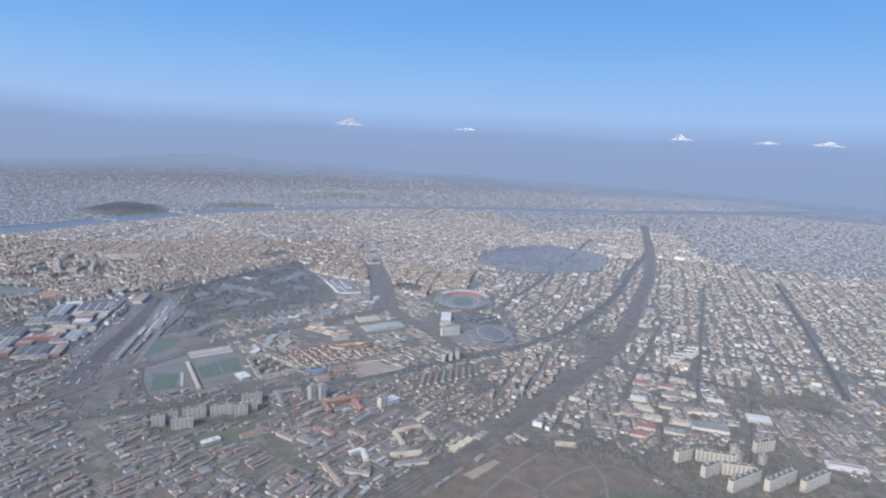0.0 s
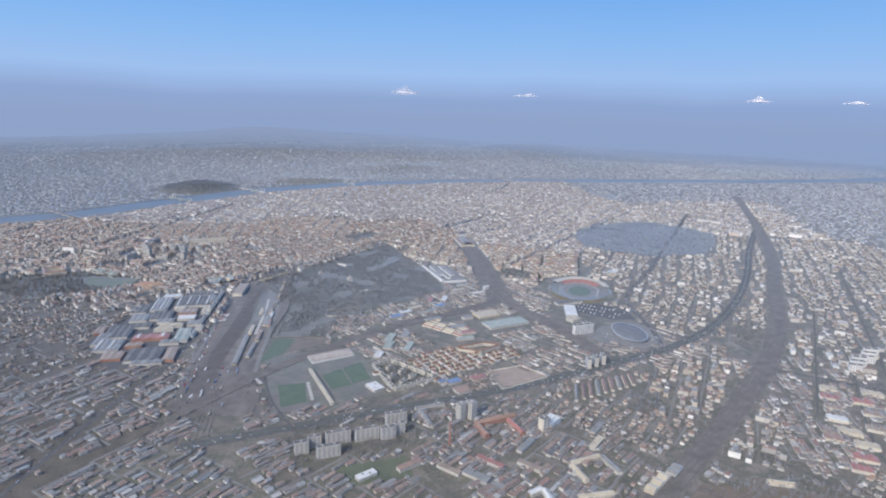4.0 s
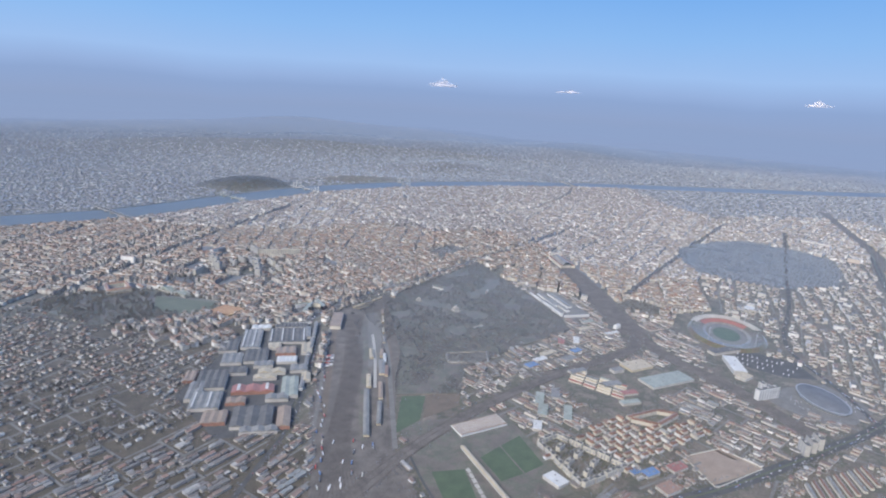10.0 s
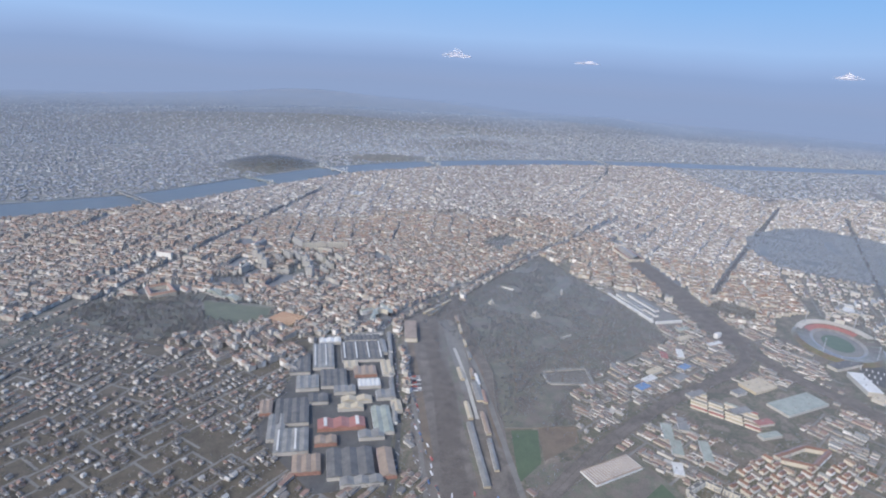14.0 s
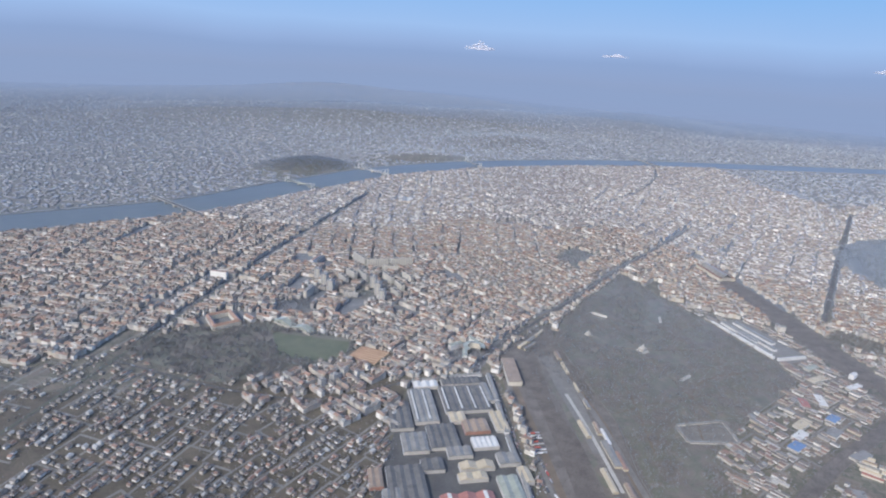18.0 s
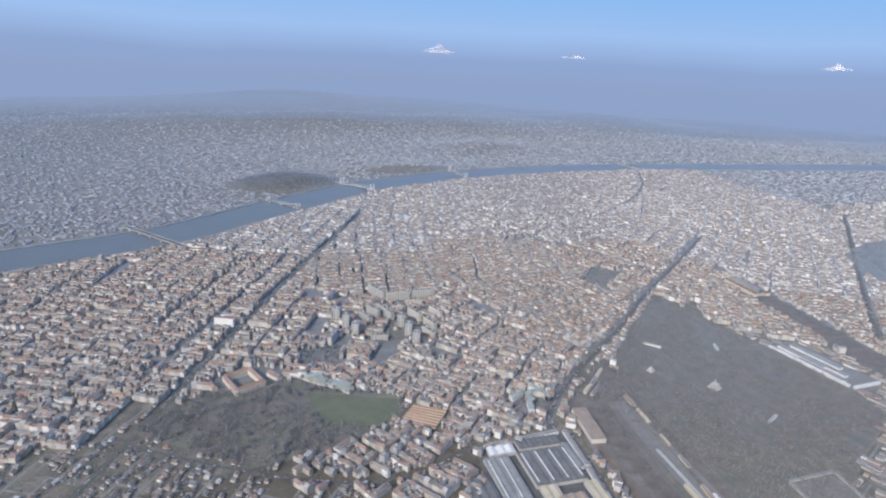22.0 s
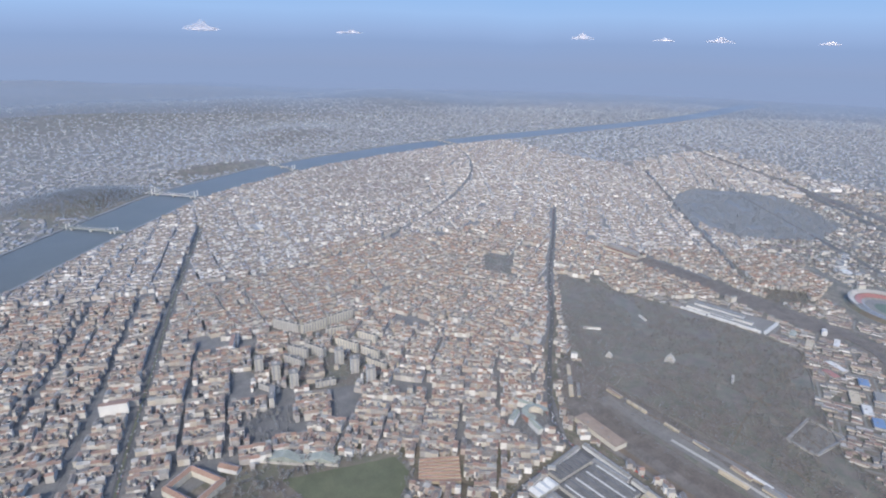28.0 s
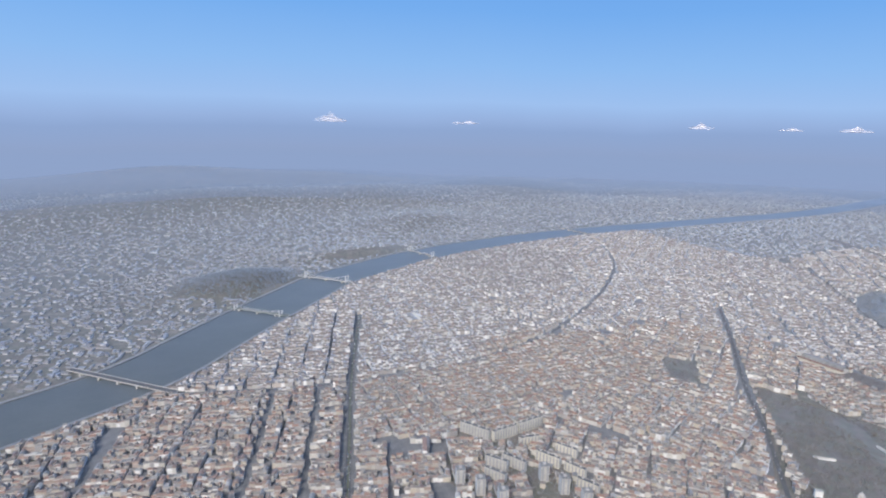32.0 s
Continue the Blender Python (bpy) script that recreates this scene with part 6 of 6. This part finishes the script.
ob = flat_hall("store", 1690, -1340, -40, 92, 28, 9, "white", "store with a white roof and a red stripe", "white", 1, "shop")
box_part("stripe", ob, "red", 80, 8, 9.7, 0.5, 0, 4, 0, "red roof stripe")
flat_hall("store", 1520, -1060, -40, 100, 44, 9, "felt", "large store with a grey roof", "white", 4, "shop")
flat_hall("store", 1580, -990, -40, 60, 14, 7, "white", "low store with a white roof", "white", 1, "shop")
ridged_hall(1708, -1066, -38, 66, 46, 6, 8, "white", "hall under six white roof vaults", None, "concrete")
for p in ((1830, -600), (1935, -560)):
    for k in range(3):
        slab_block("flats", p[0] - 26 + 26 * k, p[1] - 20 + 14 * k, -35, 40, 20, 22 + 4 * k, "large white stepped block of flats", "white stepped flats", "white", 5)
for k, (n, w, mat) in enumerate([(1590, -700, "tan"), (1545, -740, "red"), (1610, -790, "red"), (1500, -790, "brown"), (1570, -850, "brown"), (1690, -760, "tan"), (1640, -860, "tan"), (1450, -840, "white"), (1420, -900, "tan"), (1500, -910, "brown"),
                                 (1560, -960, "brown"), (1400, -960, "tan"), (1350, -910, "orange"), (1460, -1010, "tan"), (1340, -1000, "red"), (1290, -1030, "red"), (1680, -930, "white"), (1400, -1050, "felt")]):
    ridged_hall(n, w, -42, 44 + 5 * (k % 3), 26, 2 + k % 2, 8, mat, {"tan": "tan-roofed factory hall", "red": "factory hall with a dull red roof", "brown": "brown-roofed factory hall", "white": "factory hall with a white roof", "orange": "factory hall with an orange roof", "felt": "grey-roofed factory hall"}[mat], None, "cream")
area("racecourse", RACECOURSE, 0.25, "earth", "open brown ground of a racecourse", "racecourse")
v, f = ribbon([(1015 + 190 * math.cos(a), -1400 + 150 * math.sin(a)) for a in np.linspace(0, 2 * math.pi, 60)], 36, 0.45, thick=0.2)
thing("race_track", mesh_of("race_track", v, [f], M["lawn"]), "green oval racing track", "race track", kind="structure")
for line in ([(700, -1180), (900, -1060), (1060, -1000), (1130, -1010)], [(760, -1260), (960, -1130), (1110, -1120), (1160, -1220)], [(1060, -1000), (1080, -1150), (1010, -1260)], [(840, -1090), (900, -1220), (860, -1330)]):
    v, f = ribbon(smooth_line(line), 7, 0.5, thick=0.2)
    thing("sand_track", mesh_of("sand_track", v, [f], M["path"]), "pale sand track across open ground", "track", kind="structure")
area("paddock", [(940, -1290), (1080, -1290), (1100, -1400), (930, -1400)], 0.5, "clay", "tan sand paddock", "paddock")
ridged_hall(800, -935, 28, 90, 22, 3, 6, "tan", "long goods hall with a tan roof", None, "tan")
ridged_hall(870, -905, 28, 46, 22, 2, 6, "felt", "goods hall with a grey roof", None, "concrete")

# Towers, park and barracks in the inner city.
for n, w in TOWER_POINTS:
    tower_block(n, w, 62, 23, 46, "pale tower block of flats in the old town", "tower blocks")
for p, q, tall in SLAB_LINES:
    n, w, length, turn = between(p, q)
    slab_block("panel_slab", n, w, turn, length, 14, tall, "pale concrete slab of flats among tower blocks", "slabs of the old town", "cream" if n > -300 else "concrete")
for p, q in (((-880, 1195), (-815, 1222)), ((-815, 1222), (-785, 1140)), ((-785, 1140), (-855, 1112)), ((-855, 1112), (-880, 1195))):
    n, w, length, turn = between(p, q)
    gabled("palace_wing", n, w, turn, length + 6, 15, 15, 6, "orange", "pale palace wing with a red tiled roof", "cream", "palace", "palace wings", hip=7)
gabled("riding_hall", -752, 1174, -60, 48, 18, 11, 5, "orange", "white hall with a red tiled roof", "white", "hall")
gabled("palace_wing", -915, 1160, -70, 34, 15, 13, 5, "orange", "pale palace wing with a red tiled roof", "cream", "palace", "palace wings", hip=6)
for k in range(7):
    f = (k + 0.5) / 7
    n, w, length, turn = between((-428 - 55 * f, 917 - 56 * f), (-355 - 59 * f, 865 - 65 * f))
    gabled("barrack", n, w, turn, length, 7.5, 7, 2.6, "orange", "long row of low houses with orange roofs", "tan", "barrack", "parallel barracks")
for n, w, l_ in ((-648, 1120, 92), (-590, 1062, 78)):
    ridged_hall(n, w, -49, l_, 26, 1, 8, "green", "long low hall with a green-grey roof", None, "concrete")
ho = root("clinic", -100, 842, 20, "round red clinic building with a green roof", "clinic")
part("wall", ring_mesh("wall", "brick", 34, 34, 0, 34, 34, 16, -60, 200), ho)
part("inner_wall", ring_mesh("inner_wall", "cream", 20, 20, 0, 20, 20, 16, -60, 200), ho)
part("roof", ring_mesh("roof", "green", 35, 35, 16, 19.5, 19.5, 17.5, -60, 200), ho)
for n, w, t_ in ((-150, 870, 20), (-140, 810, 70), (-85, 890, 110)):
    gabled("clinic_wing", n, w, t_, 46, 14, 15, 3, "green", "red and white clinic wing with a green roof", "white", "clinic")
for n, w in ((-505, 760), (-535, 735), (-570, 715)):
    tower_block(n, w, 30, 16, 28, "grey point block near a park", "point blocks")
mu = root("museum", 122, 2700, 75, "large white classical building with courtyards", "museum")
box_part("wall", mu, "cream", 108, 66, 0, 20)
roof_part("roof", mu, "felt", 108, 30, 20, 4)
box_part("portico", mu, "white", 40, 12, 0, 24, 0, -38)

for width, line in RAILS:
    for o in np.linspace(-0.3, 0.3, 8 if width > 100 else 4 if width > 60 else 3) * width:
        ob = thing("railway_track", None, "pair of rails on a ballasted main line", "railway track", "tracks of the main lines", at=spot(0, 0))
        v, f = ribbon(smooth_line(line), 3.2, 1.5, off=o, thick=0.2)
        part("bed", mesh_of("bed", v, [f], M["sleepers"]), ob)
        for side in (-0.75, 0.75):
            v, f = ribbon(smooth_line(line), 0.4, 1.62, off=o + side, thick=0.12)
            part("rail", mesh_of("rail", v, [f], M["rust"]), ob)
soup = Soup()
for width, line in ROADS[:10]:
    p = np.array(smooth_line(line, 3))
    seg = np.linalg.norm(np.diff(p, axis=0), axis=1)
    k = int(min(seg.sum(), 5000) / 22)
    at = np.sort(rng.random(k)) * (len(p) - 1.01)
    i0 = at.astype(int)
    d = p[i0 + 1] - p[i0]
    d /= np.linalg.norm(d, axis=1)[:, None]
    q = p[i0] + (p[i0 + 1] - p[i0]) * (at - i0)[:, None] + np.c_[-d[:, 1], d[:, 0]] * (rng.choice([-1, 1], k) * rng.uniform(0.1, 0.33, k) * (width - 12))[:, None]
    ang = np.arctan2(d[:, 1], d[:, 0])
    add_boxes(soup, q[:, 0], q[:, 1], ang, np.where(rng.random(k) < 0.1, 11, 4.4), 1.9, 0.7, 0.9, 0)
    add_boxes(soup, q[:, 0], q[:, 1], ang, 2.4, 1.7, 1.6, 0.6, 0)
    if width in (27, 44):
        v, f = ribbon(smooth_line(line), 4.5, 1.0, thick=0.4)
        thing("median", mesh_of("median", v, [f], M["lawn"]), "grassy strip between two carriageways", "median", kind="structure")
thing("street_traffic", soup.mesh("street_traffic", [M["paint_many"]]), "many small cars along the avenues", "cars", kind="stuff")

for k in range(18):
    c, f = k % 5, rng.random()
    w = -60 - 300 * f
    copy_thing(lo, spot(-150 + 24 * c - 55 * f + 4 * rng.random(), w, 0.55, 72 + 6 * rng.random()))
wood("yard_trees", np.concatenate([scatter(WALLSIDE, 9), scatter([(-40, 800), (165, 968), (175, 950), (-30, 780)], 7), scatter([(10, 770), (150, 880), (160, 860), (30, 750)], 9), scatter([(20, 700), (48, 700), (10, 480), (-12, 480)], 11, share=0.7), scatter([(0, -150), (20, -420), (-40, -420), (-40, -200)], 12), scatter(FIELDS, 40)]), 8, M["scrub"], "bare scrub along the edge of a freight yard", 5)
# ---- bridges ----
def bridge(p, q, width, deck, piers, label, mat="stone", towers=0.0):
    n, w, length, turn = between(p, q)
    ob = root("bridge", n, w, turn, label, "bridge", "bridges over the river")
    box_part("deck", ob, mat, length, width, deck - 2.5, 2.5)
    box_part("roadway", ob, "asphalt", length, width - 6, deck, 0.3)
    for y in (-1, 1):
        box_part("railing", ob, mat, length, 0.6, deck, 1.3, 0, y * (width / 2 - 0.3))
    for k in range(piers):
        box_part("pier", ob, "stone", 9, width + 4, 0, deck - 2.4, length * ((k + 0.5) / piers - 0.5) * 0.9)
    if towers:
        for x in (-1, 1):
            tw = box_part("tower", ob, "white", 5, width + 4, deck, 3, x * length * 0.37)
            for y in (-1, 1):
                box_part("pylon", tw, "white", 5, 4, 0, towers, x * length * 0.37, y * (width / 2 + 1))
                s = Soup()
                t = np.linspace(-1, 1, 25)
                line = np.c_[t * length * 0.37, np.full(25, y * (width / 2 + 1)), deck + 3 + (towers - deck - 3) * t**2]
                k = np.arange(24)[:, None] * 4
                s.add(np.concatenate([line + (0, -0.4, 0), line + (0, 0.4, 0), line + (0, 0.4, -1), line + (0, -0.4, -1)], 1).reshape(-1, 3), np.concatenate([k + (a, a + 4, (a + 1) % 4 + 4, (a + 1) % 4) for a in range(4)]))
                if x > 0:
                    part("cable", s.mesh("cable", [M["white"]]), ob)


bridge((-1265, 2862), (-990, 2450), 26, 13, 5, "long pale road bridge over the river")
bridge((-555, 3330), (-355, 3045), 20, 13, 3, "green-grey steel bridge over the river", "green", 30)
bridge((-5, 3757), (200, 3440), 27, 14, 3, "white suspension bridge over the river", "white", 46)
bridge((980, 4120), (1015, 3760), 18, 12, 3, "distant stone bridge over the river", "stone", 40)
bridge((2760, 4240), (2740, 3860), 25, 12, 5, "distant pale bridge over the river")

# ---- trees ----
gar = []
for (sn, sw, deg, style), r in zip(SEEDS, districts):
    if r is None or style in ("far", "rim", "shore") or not len(r):
        continue
    k = int(len(r) * {"tenement": 0.16, "mixed": 1.2, "panel": 6.0, "house": 4.2, "garden": 10.0, "villa": 5.5, "industry": 3.2}[style])
    pick = r[rng.integers(0, len(r), k)]
    a, d = rng.random(k) * 6.283, 8 + 24 * rng.random(k)
    gar.append(np.c_[pick[:, 0] + d * np.cos(a), pick[:, 1] + d * np.sin(a)])
gar = np.concatenate(gar)
gar = gar[rng.random(len(gar)) < np.where(line_distance(gar[:, 0], gar[:, 1], NEAR_LINE) < 650, 0.85, 0.55)]
for width, line in RAILS:
    gar = gar[line_distance(gar[:, 0], gar[:, 1], line) > width / 2 - 8]
wood("garden_trees", gar, 8.5, M["scrub"], "bare winter trees in gardens and yards", 3)
row_pts = []
for width, line in RAILS + ROADS[:1] + ROADS[7:10] + ROADS[16:18]:
    p = np.array(smooth_line(line, 3))
    seg = np.linalg.norm(np.diff(p, axis=0), axis=1)
    k = int(seg.sum() / 13)
    at = np.interp(np.linspace(0, seg.sum(), k), np.r_[0, np.cumsum(seg)], np.arange(len(p)))
    q = np.c_[np.interp(at, np.arange(len(p)), p[:, 0]), np.interp(at, np.arange(len(p)), p[:, 1])]
    for side in (-1, 1):
        d = np.gradient(q, axis=0)
        d /= np.linalg.norm(d, axis=1)[:, None]
        off = side * (width / 2 - 3 + 6 * rng.random(k))
        row_pts.append((q + np.c_[-d[:, 1], d[:, 0]] * off[:, None] + rng.normal(0, 2, (k, 2)))[rng.random(k) < 0.75])
wood("avenue_trees", np.concatenate(row_pts), 9, M["scrub"], "rows of bare trees along roads and railways", 5)
wood("grove_trees", np.concatenate([scatter(g, 11) for g in GROVES]), 12, M["scrub"], "dense grove of bare winter trees", 6)
wood("slab_trees", np.concatenate([scatter(g, 10) for g in (SLABS, CLUSTER, TOWERS, APTS, HOSPITAL)]), 8.5, M["scrub"], "bare trees between blocks of flats", 5)
wood("racecourse_trees", scatter(RACECOURSE, 13, clump=0.8), 6, M["scrub"], "scattered bare trees on open ground", 5)
hillpts = rng.normal(0, 1, (5000, 2)) * (210, 160) + (-340, 3760)
hillpts = hillpts[(np.hypot((hillpts[:, 0] + 340) / 400, (hillpts[:, 1] - 3760) / 300) < 1.1 - 0.35 * rng.random(len(hillpts))) & (line_distance(hillpts[:, 0], hillpts[:, 1], RIVER) > RIVER_W / 2 + 30)]
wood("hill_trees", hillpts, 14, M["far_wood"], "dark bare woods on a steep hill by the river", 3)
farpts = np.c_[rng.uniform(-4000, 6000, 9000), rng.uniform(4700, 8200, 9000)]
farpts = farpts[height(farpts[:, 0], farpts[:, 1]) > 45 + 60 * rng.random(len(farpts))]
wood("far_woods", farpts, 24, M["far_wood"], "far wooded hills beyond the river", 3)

# ---- clouds ----
def cloud_material():
    """Thin sunlit vapour: it scatters light forwards and back, and lets some of the sky behind it through."""
    m, nt = nodes_of("thin_cloud")
    L = nt.links
    geo = nt.nodes.new("ShaderNodeNewGeometry")
    n = nt.nodes.new("ShaderNodeTexNoise")
    n.inputs["Scale"].default_value, n.inputs["Detail"].default_value = 1 / (240 * S), 3
    L.new(geo.outputs["Position"], n.inputs["Vector"])
    r = ramp_node(nt, [(0.40, (0.18, 0.18, 0.18)), (0.62, (0.70, 0.70, 0.70))])
    L.new(n.outputs["Fac"], r.inputs[0])
    front, back, clear = nt.nodes.new("ShaderNodeBsdfDiffuse"), nt.nodes.new("ShaderNodeBsdfTranslucent"), nt.nodes.new("ShaderNodeBsdfTransparent")
    for b in (front, back):
        b.inputs["Color"].default_value = (0.86, 0.82, 0.84, 1)
    body, mix = nt.nodes.new("ShaderNodeMixShader"), nt.nodes.new("ShaderNodeMixShader")
    body.inputs[0].default_value = 0.4
    L.new(front.outputs[0], body.inputs[1])
    L.new(back.outputs[0], body.inputs[2])
    L.new(r.outputs[0], mix.inputs[0])
    L.new(clear.outputs[0], mix.inputs[1])
    L.new(body.outputs[0], mix.inputs[2])
    out = nt.nodes.new("ShaderNodeOutputMaterial")
    L.new(mix.outputs[0], out.inputs[0])
    return m


CLOUD = cloud_material()


def cloud(n, w, z, wide, tall, seed):
    """A low bank of cumulus: one heaped body with a ragged top, tallest near its middle, on a level base."""
    r = np.random.default_rng(seed)
    bm = bmesh.new()
    bmesh.ops.create_icosphere(bm, subdivisions=6, radius=1.0)
    o, peak = Vector(r.random(3) * 50), r.uniform(-0.25, 0.2)
    for v in bm.verts:
        d = v.co.normalized()
        big = noise.fractal(Vector((d.x * 3.2, d.y * 1.5, d.z)) + o, 0.9, 2.0, 3)
        small = noise.fractal(Vector((d.x * 9, d.y * 4, d.z * 4)) + o, 0.7, 2.2, 4)
        up = (0.42 + 0.55 * math.exp(-((d.x - peak) / 0.34) ** 2)) * (0.8 + 0.45 * big + 0.05 * small)
        v.co = Vector((d.x * wide * 0.5 * (1 + 0.04 * small), d.y * wide * 0.16, tall * (max(d.z, 0) * up - 0.10 * max(-d.z, 0) + 0.02 * small))) * S
    me = bpy.data.meshes.new("cloud")
    bm.to_mesh(me)
    bm.free()
    me.polygons.foreach_set("use_smooth", np.ones(len(me.polygons), bool))
    me.materials.append(CLOUD)
    turn = math.degrees(math.atan2(w - BACK_W, n - BACK_N)) + 90
    thing("cloud", me, "small pinkish-white cumulus cloud low over the hazy horizon", "cloud", "clouds on the horizon", at=spot(n, w, z, turn))


for k, (bearing, z, wide, tall) in enumerate(((19.2, 970, 560, 150), (31.0, 975, 480, 60), (51.2, 970, 420, 100), (58.0, 965, 380, 50), (62.5, 965, 480, 85), (70.5, 960, 330, 60))):
    a = radians(90 - bearing)
    cloud(BACK_N + 11700 * math.cos(a), BACK_W + 11700 * math.sin(a), z, wide, tall, 20 + k)
